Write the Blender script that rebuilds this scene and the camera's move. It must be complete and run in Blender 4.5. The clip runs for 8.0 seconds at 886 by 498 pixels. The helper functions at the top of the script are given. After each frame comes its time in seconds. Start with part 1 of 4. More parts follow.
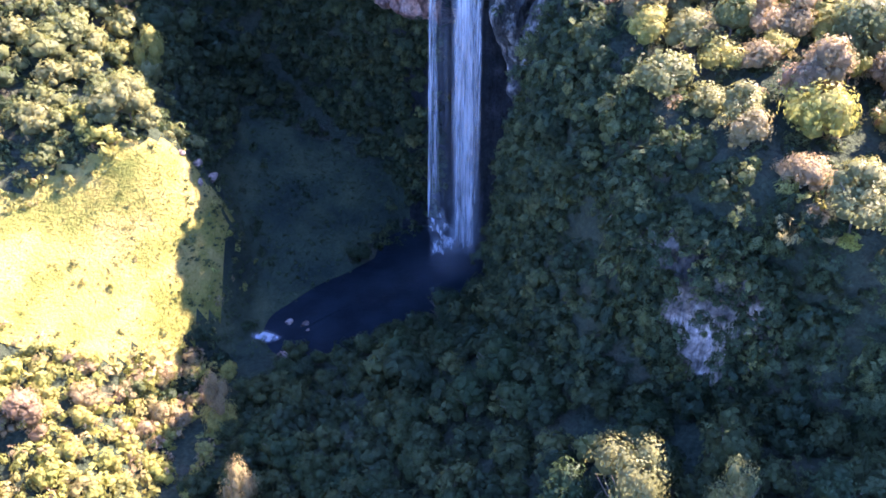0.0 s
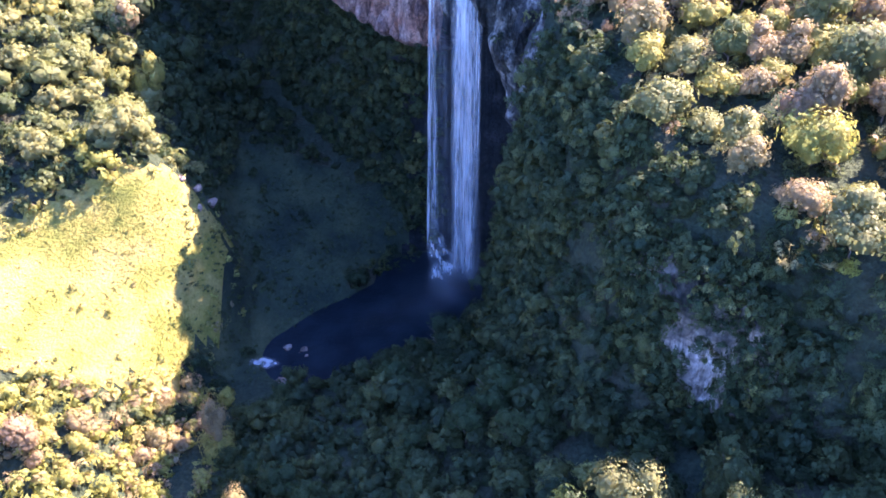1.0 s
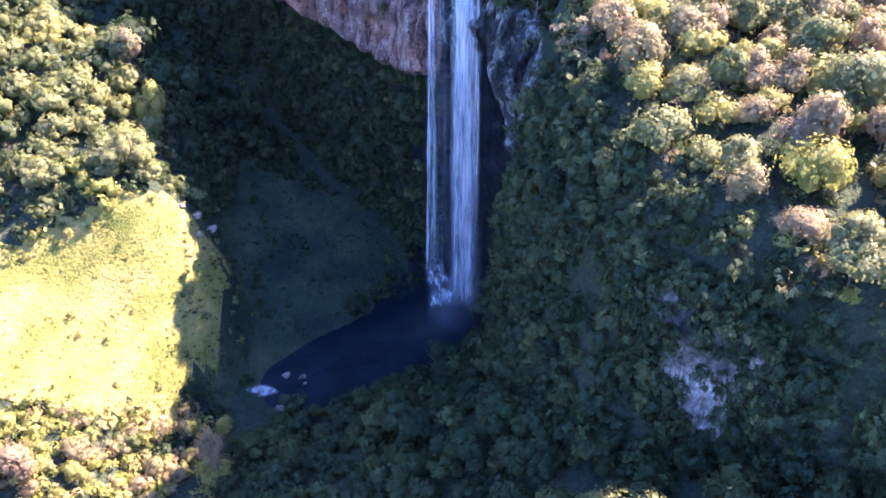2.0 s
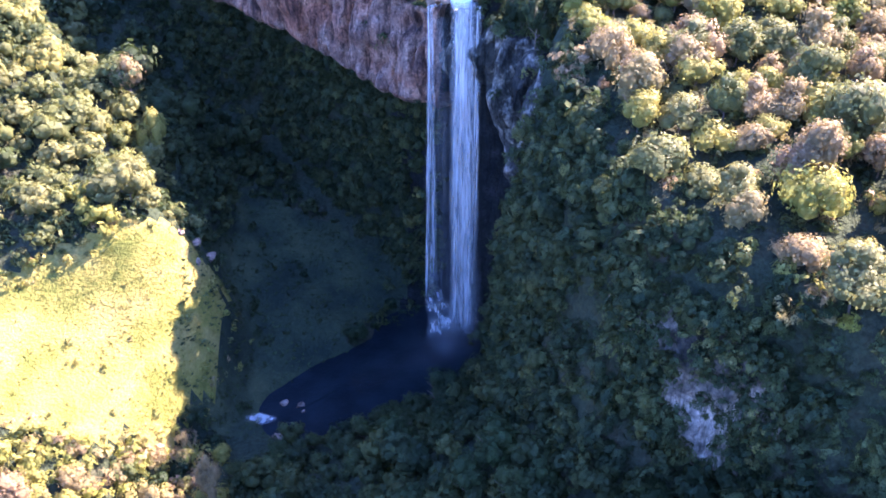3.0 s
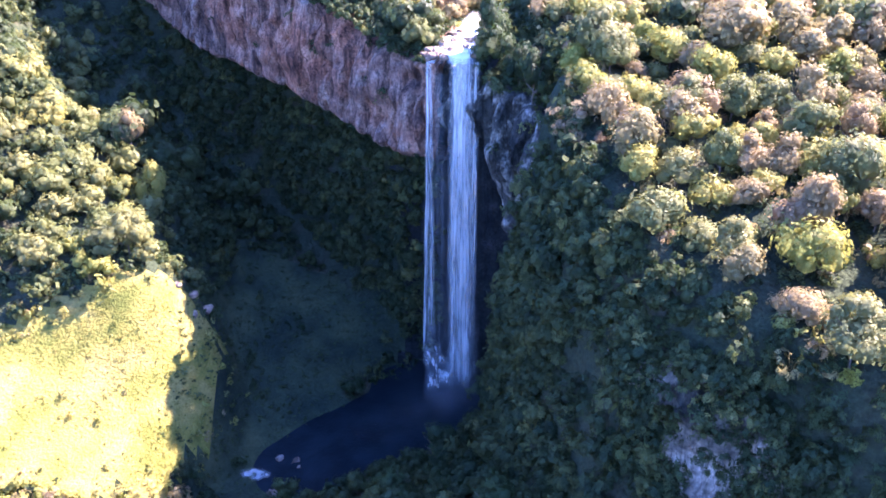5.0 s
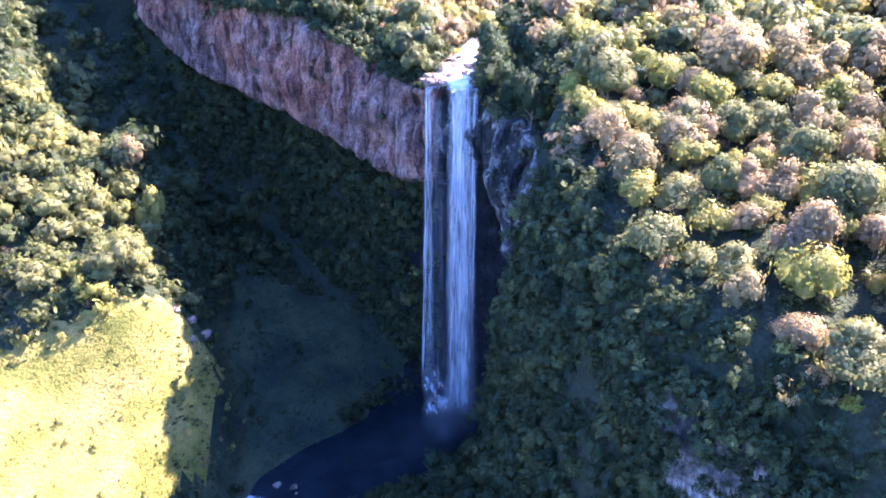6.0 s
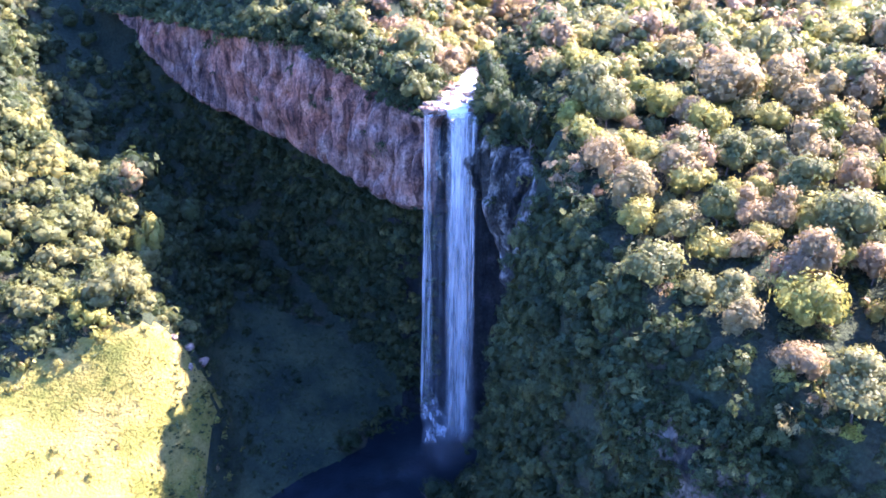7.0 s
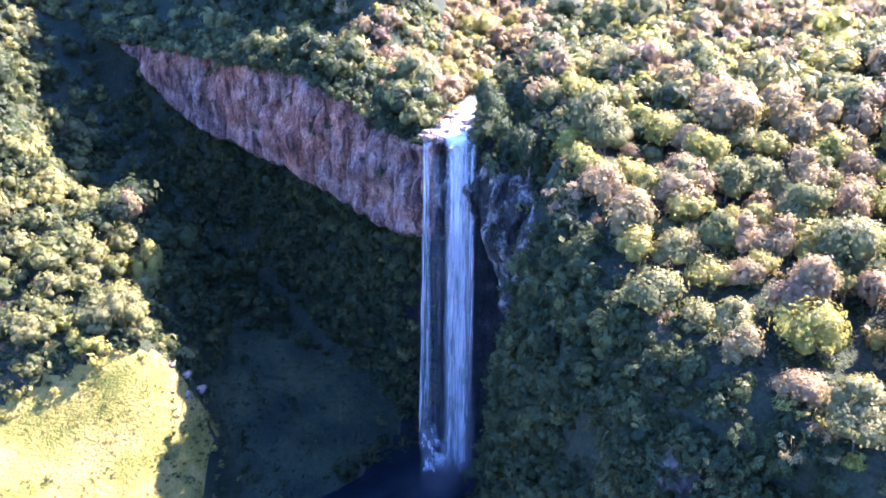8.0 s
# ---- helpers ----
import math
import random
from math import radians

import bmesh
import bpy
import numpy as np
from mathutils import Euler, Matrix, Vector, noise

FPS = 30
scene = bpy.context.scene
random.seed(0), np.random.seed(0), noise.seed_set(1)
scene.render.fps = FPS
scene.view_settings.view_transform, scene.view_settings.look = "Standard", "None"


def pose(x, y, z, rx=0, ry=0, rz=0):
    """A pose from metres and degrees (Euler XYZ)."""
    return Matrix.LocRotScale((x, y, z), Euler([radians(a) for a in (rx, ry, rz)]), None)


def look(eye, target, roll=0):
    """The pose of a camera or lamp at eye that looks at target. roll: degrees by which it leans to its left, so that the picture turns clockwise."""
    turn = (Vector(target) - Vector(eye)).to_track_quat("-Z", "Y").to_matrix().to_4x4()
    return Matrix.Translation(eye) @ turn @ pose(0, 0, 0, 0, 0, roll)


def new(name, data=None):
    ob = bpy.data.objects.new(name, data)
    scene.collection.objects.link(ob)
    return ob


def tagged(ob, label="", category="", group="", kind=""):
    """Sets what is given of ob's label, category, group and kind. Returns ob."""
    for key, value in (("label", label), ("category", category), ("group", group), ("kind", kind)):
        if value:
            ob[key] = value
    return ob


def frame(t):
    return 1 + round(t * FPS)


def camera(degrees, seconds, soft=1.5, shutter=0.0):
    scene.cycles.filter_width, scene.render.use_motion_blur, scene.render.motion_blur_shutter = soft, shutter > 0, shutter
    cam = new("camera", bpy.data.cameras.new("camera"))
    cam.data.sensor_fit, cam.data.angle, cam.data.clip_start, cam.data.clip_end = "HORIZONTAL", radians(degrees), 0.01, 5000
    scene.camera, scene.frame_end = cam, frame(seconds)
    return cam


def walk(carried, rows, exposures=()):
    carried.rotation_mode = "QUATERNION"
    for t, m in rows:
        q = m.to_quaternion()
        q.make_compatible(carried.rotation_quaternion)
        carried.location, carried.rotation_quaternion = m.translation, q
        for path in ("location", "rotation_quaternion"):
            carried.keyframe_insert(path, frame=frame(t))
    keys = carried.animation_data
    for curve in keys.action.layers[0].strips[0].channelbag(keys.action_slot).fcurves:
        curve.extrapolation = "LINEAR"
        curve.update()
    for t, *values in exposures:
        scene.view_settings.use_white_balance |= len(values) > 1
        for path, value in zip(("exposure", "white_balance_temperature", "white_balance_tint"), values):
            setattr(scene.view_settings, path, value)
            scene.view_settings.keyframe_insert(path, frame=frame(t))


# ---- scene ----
# ---- the camera hovers, drifts a little forward and tilts up ----
cam = camera(55.0, 8.0, 1.7)
EYE, TILT, LEAN, DRIFT = 105.0, -34.0, -0.42, 0.6
TURNS = [
    (0.0, 0.0, 0.0, 0.0), (0.5, 0.826, -0.03, 0.005), (1.0, 1.715, -0.053, 0.027), (1.5, 2.629, -0.074, 0.045),
    (3.0, 5.364, -0.153, 0.106), (3.5, 6.246, -0.171, 0.129), (4.0, 7.109, -0.191, 0.16), (4.5, 8.049, -0.238, 0.2),
    (6.0, 10.621, -0.362, 0.27), (6.5, 11.546, -0.388, 0.309), (7.0, 12.471, -0.441, 0.352),
    (7.5, 13.393, -0.48, 0.386), (8.0, 14.312, -0.518, 0.418),
]


def turned(a, b, c):
    v = Vector((radians(a), radians(b), radians(c)))
    return Matrix.Rotation(v.length, 4, v) if v.length > 1e-9 else Matrix.Identity(4)


FIRST = pose(0, 0, EYE, 90 + TILT, 0, 0) @ pose(0, 0, 0, 0, 0, LEAN)
AHEAD = Vector((0, 0.88, -0.47)) * DRIFT / 8
walk(cam, [(t, Matrix.Translation(AHEAD * t) @ FIRST @ turned(a, b, c)) for t, a, b, c in TURNS], [(0.0, 3.53, 4800, 38), (8.0, 3.55, 4550, 38)])

# ---- light: a sun behind the right-hand hill, and a clear sky ----
SUN_AZ, SUN_EL = 59.0, 43.4
world = bpy.data.worlds.new("sky")
scene.world = world
world.use_nodes = True
sky = world.node_tree.nodes.new("ShaderNodeTexSky")
sky.sky_type, sky.sun_disc = "NISHITA", False
sky.air_density, sky.dust_density, sky.ozone_density = 0.75, 0.5, 3.8
sky.sun_elevation, sky.sun_rotation = radians(SUN_EL), radians(SUN_AZ)
world.node_tree.links.new(sky.outputs[0], world.node_tree.nodes["Background"].inputs[0])
world.node_tree.nodes["Background"].inputs[1].default_value = 0.088
SUN_DIR = Vector((math.sin(radians(SUN_AZ)) * math.cos(radians(SUN_EL)), math.cos(radians(SUN_AZ)) * math.cos(radians(SUN_EL)), math.sin(radians(SUN_EL))))
sun = new("sun", bpy.data.lights.new("sun", "SUN"))
sun.data.energy, sun.data.angle, sun.data.color = 4.6, radians(0.55), (1.0, 0.745, 0.4)
sun.matrix_world = look(SUN_DIR * 600, (0, 0, 0))


# ---- materials ----
def material(name, rough=0.8, spec=0.3):
    m = bpy.data.materials.new(name)
    m.use_nodes = True
    b = m.node_tree.nodes["Principled BSDF"]
    b.inputs["Roughness"].default_value = rough
    b.inputs["Specular IOR Level"].default_value = spec
    return m, m.node_tree.nodes, m.node_tree.links, b


def ramp(nodes, links, source, stops):
    r = nodes.new("ShaderNodeValToRGB")
    e = r.color_ramp.elements
    while len(e) < len(stops):
        e.new(0.5)
    for k, (p, c) in enumerate(stops):
        e[k].position, e[k].color = p, (*c, 1)
    links.new(source, r.inputs[0])
    return r.outputs[0]


def texture(nodes, links, kind, scale, detail=4.0, stretch=None, rough=0.6):
    n = nodes.new(kind)
    n.inputs["Scale"].default_value = scale
    if kind == "ShaderNodeTexNoise":
        n.inputs["Detail"].default_value, n.inputs["Roughness"].default_value = detail, rough
    c = nodes.new("ShaderNodeNewGeometry")
    if stretch:
        m = nodes.new("ShaderNodeMapping")
        m.inputs["Scale"].default_value = stretch
        links.new(c.outputs["Position"], m.inputs[0])
        links.new(m.outputs[0], n.inputs["Vector"])
    else:
        links.new(c.outputs["Position"], n.inputs["Vector"])
    return n.outputs[0]


def mixed(nodes, links, kind, fac, a, b):
    n = nodes.new("ShaderNodeMix")
    n.data_type, n.blend_type = "RGBA", kind
    for socket, v in ((n.inputs[0], fac), (n.inputs[6], a), (n.inputs[7], b)):
        if isinstance(v, bpy.types.NodeSocket):
            links.new(v, socket)
        elif isinstance(v, tuple):
            socket.default_value = (*v, 1)
        else:
            socket.default_value = v
    return n.outputs[2]


def bumped(nodes, links, b, height, strength, distance):
    n = nodes.new("ShaderNodeBump")
    n.inputs["Strength"].default_value, n.inputs["Distance"].default_value = strength, distance
    links.new(height, n.inputs["Height"])
    links.new(n.outputs[0], b.inputs["Normal"])


def foliage(name, stops, joined=False, ragged=True):
    """Leaves: a tone for each tree and a smaller shift for each leaf spray, with light through the leaf.
    ragged: the spray is broken up into small leaves with gaps between them."""
    m, nodes, links, b = material(name, 0.6, 0.3)
    if joined:
        a = nodes.new("ShaderNodeAttribute")
        a.attribute_name = "tone"
        tree = a.outputs["Fac"]
    else:
        tree = nodes.new("ShaderNodeObjectInfo").outputs["Random"]
    colour = ramp(nodes, links, tree, stops)
    geo = nodes.new("ShaderNodeNewGeometry")
    leaf = ramp(nodes, links, geo.outputs["Random Per Island"], [(0.0, (0.82, 0.84, 0.82)), (0.6, (1.0, 1.0, 1.0)), (1.0, (1.18, 1.16, 1.12))])
    colour = mixed(nodes, links, "MULTIPLY", 1.0, colour, leaf)
    patch = ramp(nodes, links, texture(nodes, links, "ShaderNodeTexNoise", 0.45), [(0.35, (0.8, 0.84, 0.8)), (0.65, (1.15, 1.12, 1.08))])
    colour = mixed(nodes, links, "MULTIPLY", 1.0, colour, patch)
    links.new(colour, b.inputs["Base Color"])
    t = nodes.new("ShaderNodeBsdfTranslucent")
    links.new(colour, t.inputs[0])
    s = nodes.new("ShaderNodeMixShader")
    s.inputs[0].default_value = 0.42
    links.new(b.outputs[0], s.inputs[1])
    links.new(t.outputs[0], s.inputs[2])
    last = s
    small = texture(nodes, links, "ShaderNodeTexNoise", 5.5, 2.5)
    if ragged:
        gap = nodes.new("ShaderNodeMapRange")
        gap.inputs["From Min"].default_value, gap.inputs["From Max"].default_value = 0.43, 0.5
        links.new(small, gap.inputs["Value"])
        clear = nodes.new("ShaderNodeBsdfTransparent")
        last = nodes.new("ShaderNodeMixShader")
        links.new(gap.outputs[0], last.inputs[0])
        links.new(clear.outputs[0], last.inputs[1])
        links.new(s.outputs[0], last.inputs[2])
    else:
        bumped(nodes, links, b, small, 1.0, 0.5)
    links.new(last.outputs[0], nodes["Material Output"].inputs[0])
    return m


# Leaf tones of the kinds; GREEN also paints shade, the paler ones sunlight.
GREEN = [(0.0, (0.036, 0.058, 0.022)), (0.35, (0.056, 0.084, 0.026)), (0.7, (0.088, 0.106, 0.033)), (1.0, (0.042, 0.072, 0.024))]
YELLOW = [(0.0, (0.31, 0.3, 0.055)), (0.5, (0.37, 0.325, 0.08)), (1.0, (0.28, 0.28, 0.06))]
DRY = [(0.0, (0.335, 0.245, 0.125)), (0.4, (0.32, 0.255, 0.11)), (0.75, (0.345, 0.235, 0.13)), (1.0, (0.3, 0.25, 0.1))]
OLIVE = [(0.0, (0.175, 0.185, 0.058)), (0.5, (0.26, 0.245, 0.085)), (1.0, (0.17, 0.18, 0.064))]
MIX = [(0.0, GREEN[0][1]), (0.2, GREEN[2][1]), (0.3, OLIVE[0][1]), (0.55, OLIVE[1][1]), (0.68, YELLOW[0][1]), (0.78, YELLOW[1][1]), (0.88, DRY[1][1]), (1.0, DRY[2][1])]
TURF = [(0.0, (0.12, 0.135, 0.022)), (0.5, (0.25, 0.215, 0.044)), (0.85, (0.31, 0.25, 0.075)), (1.0, (0.34, 0.23, 0.13))]
leaf_green, leaf_yellow = foliage("green_leaves", GREEN), foliage("yellow_green_leaves", YELLOW)
leaf_dry, leaf_olive = foliage("dry_leaves", DRY), foliage("olive_leaves", OLIVE)
wood_mix, meadow_leaf = foliage("woodland_leaves", MIX, True), foliage("meadow_grass", TURF, True)
INNER = {m.name: foliage("inner_" + m.name, k, j, False) for m, k, j in ((leaf_green, GREEN, False), (leaf_yellow, YELLOW, False), (leaf_dry, DRY, False), (leaf_olive, OLIVE, False), (wood_mix, MIX, True), (meadow_leaf, TURF, True))}


def ground_paint():
    m, nodes, links, b = material("forest_floor", 0.95, 0.1)
    big = ramp(nodes, links, texture(nodes, links, "ShaderNodeTexNoise", 0.08), [(0.35, (0.03, 0.042, 0.026)), (0.55, (0.05, 0.06, 0.034)), (0.7, (0.075, 0.07, 0.045))])
    fine = ramp(nodes, links, texture(nodes, links, "ShaderNodeTexNoise", 1.6), [(0.3, (0.6, 0.62, 0.6)), (0.7, (1.3, 1.25, 1.2))])
    links.new(mixed(nodes, links, "MULTIPLY", 1.0, big, fine), b.inputs["Base Color"])
    bumped(nodes, links, b, texture(nodes, links, "ShaderNodeTexNoise", 1.2, 8.0), 1.0, 0.8)
    return m


def rock_paint(name, dark, mid, light, streak, stain, runs_per_metre=1.0):
    m, nodes, links, b = material(name, 0.9, 0.25)
    base = ramp(nodes, links, texture(nodes, links, "ShaderNodeTexNoise", 0.22, 9.0), [(0.32, dark), (0.5, mid), (0.66, light)])
    warm = ramp(nodes, links, texture(nodes, links, "ShaderNodeTexNoise", 0.07, 5.0), [(0.42, (1.0, 1.0, 1.0)), (0.6, stain)])
    runs = ramp(nodes, links, texture(nodes, links, "ShaderNodeTexNoise", runs_per_metre, 6.0, (0.6, 0.6, 0.07)), [(0.36, streak), (0.5, (1.0, 1.0, 1.0)), (0.72, (1.35, 1.3, 1.28))])
    fine = ramp(nodes, links, texture(nodes, links, "ShaderNodeTexNoise", 1.9, 9.0), [(0.32, (0.55, 0.55, 0.56)), (0.68, (1.35, 1.33, 1.3))])
    colour = mixed(nodes, links, "MULTIPLY", 1.0, mixed(nodes, links, "MULTIPLY", 1.0, base, runs), fine)
    colour = mixed(nodes, links, "MULTIPLY", 1.0, colour, warm)
    geo = nodes.new("ShaderNodeNewGeometry")
    sway = nodes.new("ShaderNodeTexNoise")
    sway.inputs["Scale"].default_value, sway.inputs["Detail"].default_value = 0.35, 4.0
    links.new(geo.outputs["Position"], sway.inputs["Vector"])
    push = nodes.new("ShaderNodeVectorMath")
    push.operation = "MULTIPLY_ADD"
    push.inputs[1].default_value = (5, 5, 5)
    links.new(sway.outputs["Color"], push.inputs[0])
    links.new(geo.outputs["Position"], push.inputs[2])
    lay = nodes.new("ShaderNodeMapping")
    lay.inputs["Scale"].default_value = (0.5, 0.5, 0.1)
    links.new(push.outputs[0], lay.inputs[0])
    cell = nodes.new("ShaderNodeTexVoronoi")
    cell.feature = "DISTANCE_TO_EDGE"
    cell.inputs["Scale"].default_value = 1.0
    links.new(lay.outputs[0], cell.inputs["Vector"])
    crack = ramp(nodes, links, cell.outputs["Distance"], [(0.0, (0.45, 0.44, 0.45)), (0.04, (0.85, 0.85, 0.85)), (0.1, (1.0, 1.0, 1.0))])
    colour = mixed(nodes, links, "MULTIPLY", 1.0, colour, crack)
    links.new(colour, b.inputs["Base Color"])
    bumped(nodes, links, b, texture(nodes, links, "ShaderNodeTexNoise", 0.9, 10.0, (1.0, 1.0, 0.35)), 1.0, 0.9)
    return m


def meadow_paint():
    m, nodes, links, b = material("meadow_turf", 0.9, 0.15)
    big = ramp(nodes, links, texture(nodes, links, "ShaderNodeTexNoise", 0.12, 5.0), [(0.36, (0.12, 0.125, 0.022)), (0.5, (0.23, 0.2, 0.04)), (0.66, (0.3, 0.24, 0.072))])
    fine = ramp(nodes, links, texture(nodes, links, "ShaderNodeTexNoise", 2.2, 8.0), [(0.3, (0.75, 0.78, 0.75)), (0.7, (1.15, 1.12, 1.1))])
    links.new(mixed(nodes, links, "MULTIPLY", 1.0, big, fine), b.inputs["Base Color"])
    bumped(nodes, links, b, texture(nodes, links, "ShaderNodeTexNoise", 1.6, 8.0), 1.0, 0.5)
    return m


# Turf with the hollow's shade painted in: far darker than the meadow's.
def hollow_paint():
    m, nodes, links, b = material("painted_shade_turf", 0.9, 0.15)
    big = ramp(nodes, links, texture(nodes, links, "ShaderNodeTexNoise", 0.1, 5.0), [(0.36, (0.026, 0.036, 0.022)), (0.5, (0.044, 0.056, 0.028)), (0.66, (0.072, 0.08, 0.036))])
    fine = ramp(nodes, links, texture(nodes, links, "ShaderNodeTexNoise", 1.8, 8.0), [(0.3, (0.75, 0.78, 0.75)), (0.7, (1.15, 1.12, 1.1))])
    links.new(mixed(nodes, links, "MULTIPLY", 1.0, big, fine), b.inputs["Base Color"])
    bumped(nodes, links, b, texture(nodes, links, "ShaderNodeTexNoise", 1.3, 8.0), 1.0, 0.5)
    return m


meadow_turf = meadow_paint()
painted_shade_turf = hollow_paint()
forest_floor = ground_paint()
red_rock = rock_paint("reddish_basalt", (0.085, 0.055, 0.047), (0.235, 0.145, 0.105), (0.37, 0.275, 0.22), (0.3, 0.29, 0.31), (1.25, 0.93, 0.75), 1.15)
grey_rock = rock_paint("pale_grey_rock", (0.055, 0.056, 0.05), (0.25, 0.21, 0.165), (0.68, 0.57, 0.46), (0.25, 0.27, 0.25), (0.7, 0.72, 0.68))
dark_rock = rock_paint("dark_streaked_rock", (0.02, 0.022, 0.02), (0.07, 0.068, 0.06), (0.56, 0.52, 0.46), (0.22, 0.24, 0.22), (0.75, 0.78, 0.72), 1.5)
# Wet rock, made nearly black: the recess's shade is part of its colour.
wet_shade_rock = rock_paint("wet_painted_shade_rock", (0.007, 0.008, 0.008), (0.016, 0.017, 0.016), (0.035, 0.036, 0.034), (0.5, 0.52, 0.5), (0.8, 0.9, 0.8))
boulder_rock = rock_paint("brown_boulder", (0.16, 0.12, 0.09), (0.28, 0.22, 0.17), (0.42, 0.36, 0.3), (0.6, 0.58, 0.55), (1.1, 1.0, 0.92))


def bark_paint():
    m, nodes, links, b = material("bark", 0.95, 0.1)
    links.new(ramp(nodes, links, texture(nodes, links, "ShaderNodeTexNoise", 3.0, 5.0, (1, 1, 0.2)), [(0.3, (0.09, 0.07, 0.05)), (0.7, (0.24, 0.2, 0.16))]), b.inputs["Base Color"])
    return m


bark = bark_paint()


def pool_paint():
    m, nodes, links, b = material("pool_water", 0.3, 0.07)
    links.new(ramp(nodes, links, texture(nodes, links, "ShaderNodeTexNoise", 0.15), [(0.4, (0.009, 0.012, 0.015)), (0.65, (0.016, 0.022, 0.026))]), b.inputs["Base Color"])
    bumped(nodes, links, b, texture(nodes, links, "ShaderNodeTexNoise", 1.5, 6.0), 0.5, 0.15)
    return m


def white_water(name, low, high, gain, stretch):
    """Broken white water: streaks of foam with gaps between them."""
    m, nodes, links, b = material(name, 0.5, 0.3)
    streak = texture(nodes, links, "ShaderNodeTexNoise", 1.0, 7.0, stretch, 0.65)
    links.new(ramp(nodes, links, streak, [(0.3, (0.62, 0.6, 0.57)), (0.65, (0.88, 0.85, 0.8))]), b.inputs["Base Color"])
    a = nodes.new("ShaderNodeMapRange")
    a.inputs["From Min"].default_value, a.inputs["From Max"].default_value, a.inputs["To Max"].default_value = low, high, gain
    links.new(streak, a.inputs["Value"])
    edge = nodes.new("ShaderNodeAttribute")
    edge.attribute_name = "body"
    k = nodes.new("ShaderNodeMath")
    k.operation = "MULTIPLY"
    links.new(a.outputs[0], k.inputs[0])
    links.new(edge.outputs["Fac"], k.inputs[1])
    links.new(k.outputs[0], b.inputs["Alpha"])
    bumped(nodes, links, b, streak, 0.6, 0.3)
    return m


pool_water = pool_paint()
fall_water = white_water("falling_water", 0.24, 0.6, 1.0, (2.4, 2.4, 0.1))
spray_water = white_water("spray", 0.25, 0.62, 0.8, (0.3, 0.3, 0.22))
foam_water = white_water("foaming_river", 0.2, 0.5, 1.0, (0.6, 0.35, 0.6))


# ---- the lie of the land ----
def smooth(a, b, v):
    t = np.clip((v - a) / (b - a), 0, 1)
    return t * t * (3 - 2 * t)


def lattice(ix, iy, seed):
    h = np.sin(ix * 127.1 + iy * 311.7 + seed * 74.7) * 43758.5453
    return h - np.floor(h)


def wavy(x, y, size, seed=0, octaves=4):
    """Value noise about zero, from -1 to 1."""
    total, gain, x, y = 0.0, 0.55, np.asarray(x, float) / size, np.asarray(y, float) / size
    for k in range(octaves):
        ix, iy = np.floor(x), np.floor(y)
        fx, fy = x - ix, y - iy
        fx, fy = fx * fx * (3 - 2 * fx), fy * fy * (3 - 2 * fy)
        a, b = lattice(ix, iy, seed + k), lattice(ix + 1, iy, seed + k)
        c, d = lattice(ix, iy + 1, seed + k), lattice(ix + 1, iy + 1, seed + k)
        total = total + gain * ((a * (1 - fx) + b * fx) * (1 - fy) + (c * (1 - fx) + d * fx) * fy - 0.5) * 2
        gain, x, y = gain * 0.5, x * 2.03 + 11.3, y * 2.03 + 5.7
    return total


RIVER_Y = (-400, 0, 60, 100, 126, 150, 400)
RIVER_X = (-60, -50, -44, -41, -31, -4, -4)


def upland(x, y):
    """The height of the plateau and of the hill beside the falls."""
    plateau = 71.4 + 9 * smooth(165, 300, y) + 8 * smooth(280, 480, y) + 0.05 * np.clip(-x - 20, 0, 120) + 1.5 * wavy(x, y, 40, 3)
    plateau = plateau + 44 * smooth(7, 44, (x + 2) * 0.707 + (y - 158) * 0.707) * smooth(-1, -19, x - 0.1 * (y - 200))
    s = y - 92 + 0.3 * (x - 18)
    edge = (x - 13) * 0.988 + (y - 150) * 0.12
    front = (x - 14) * 0.879 + (y - 128) * 0.476 + 3 * wavy(x, y, 16, 7)
    hill = 58.0 + 0.29 * s - 1.8 * np.clip(2.5 + 7.5 * smooth(136, 150, y) - edge + 2.5 * wavy(x, y, 14, 8), 0, 7.5)
    hill = hill - 1.6 * np.clip(-3 - front, 0, 6) * (1 - smooth(108, 124, y)) * (1 - smooth(27, 38, x)) + 5 * np.exp(-(((x - 14) / 9) ** 2 + ((y - 150) / 14) ** 2)) + 2.5 * wavy(x, y, 30, 5) + 2.6 * wavy(x + 0.6 * y, y - 0.6 * x, 15, 6, 2)
    # An unseen rise far to the right, added to shade the lower slope.
    hill = hill + 42 * smooth(0, 34, x - 0.66 * y - 4) * (1 - smooth(150, 210, y))
    cap = 83 + 34 * smooth(4, 34, x - 0.66 * y) * (1 - smooth(150, 210, y)) + 0.02 * (y - 150) + 3 * wavy(x, y, 60, 9)
    hill = np.minimum(hill, cap) - 3 * np.exp(-((hill - cap) / 8) ** 2)
    right = smooth(9, 18, x - 0.25 * (y - 160))
    return plateau * (1 - right) + hill * right


def rim(x, y):
    """Metres behind the edge of the upland (plus: on it), and of that the part that the overhang makes."""
    band = (x + 2) * 0.707 + (y - 158) * 0.707 + 3.5 * wavy(x, y, 26, 21, 2) + 90 * smooth(5, 15, x)
    flank = (x - 13) * 0.988 + (y - 150) * 0.12 + 2 * wavy(x, y, 15, 23, 2) + 200 * smooth(153, 166, y) - 5 * smooth(134, 142, y) * (1 - smooth(150, 156, y))
    cliff = (x - 18) * 0.36 + (y - 90.5) * 0.93 + 3 * wavy(x, y, 20, 25, 2) + 5 * smooth(36, 48, x)
    return band, flank, cliff


def stream_x(y):
    return 3.0 + 0.17 * (y - 155)


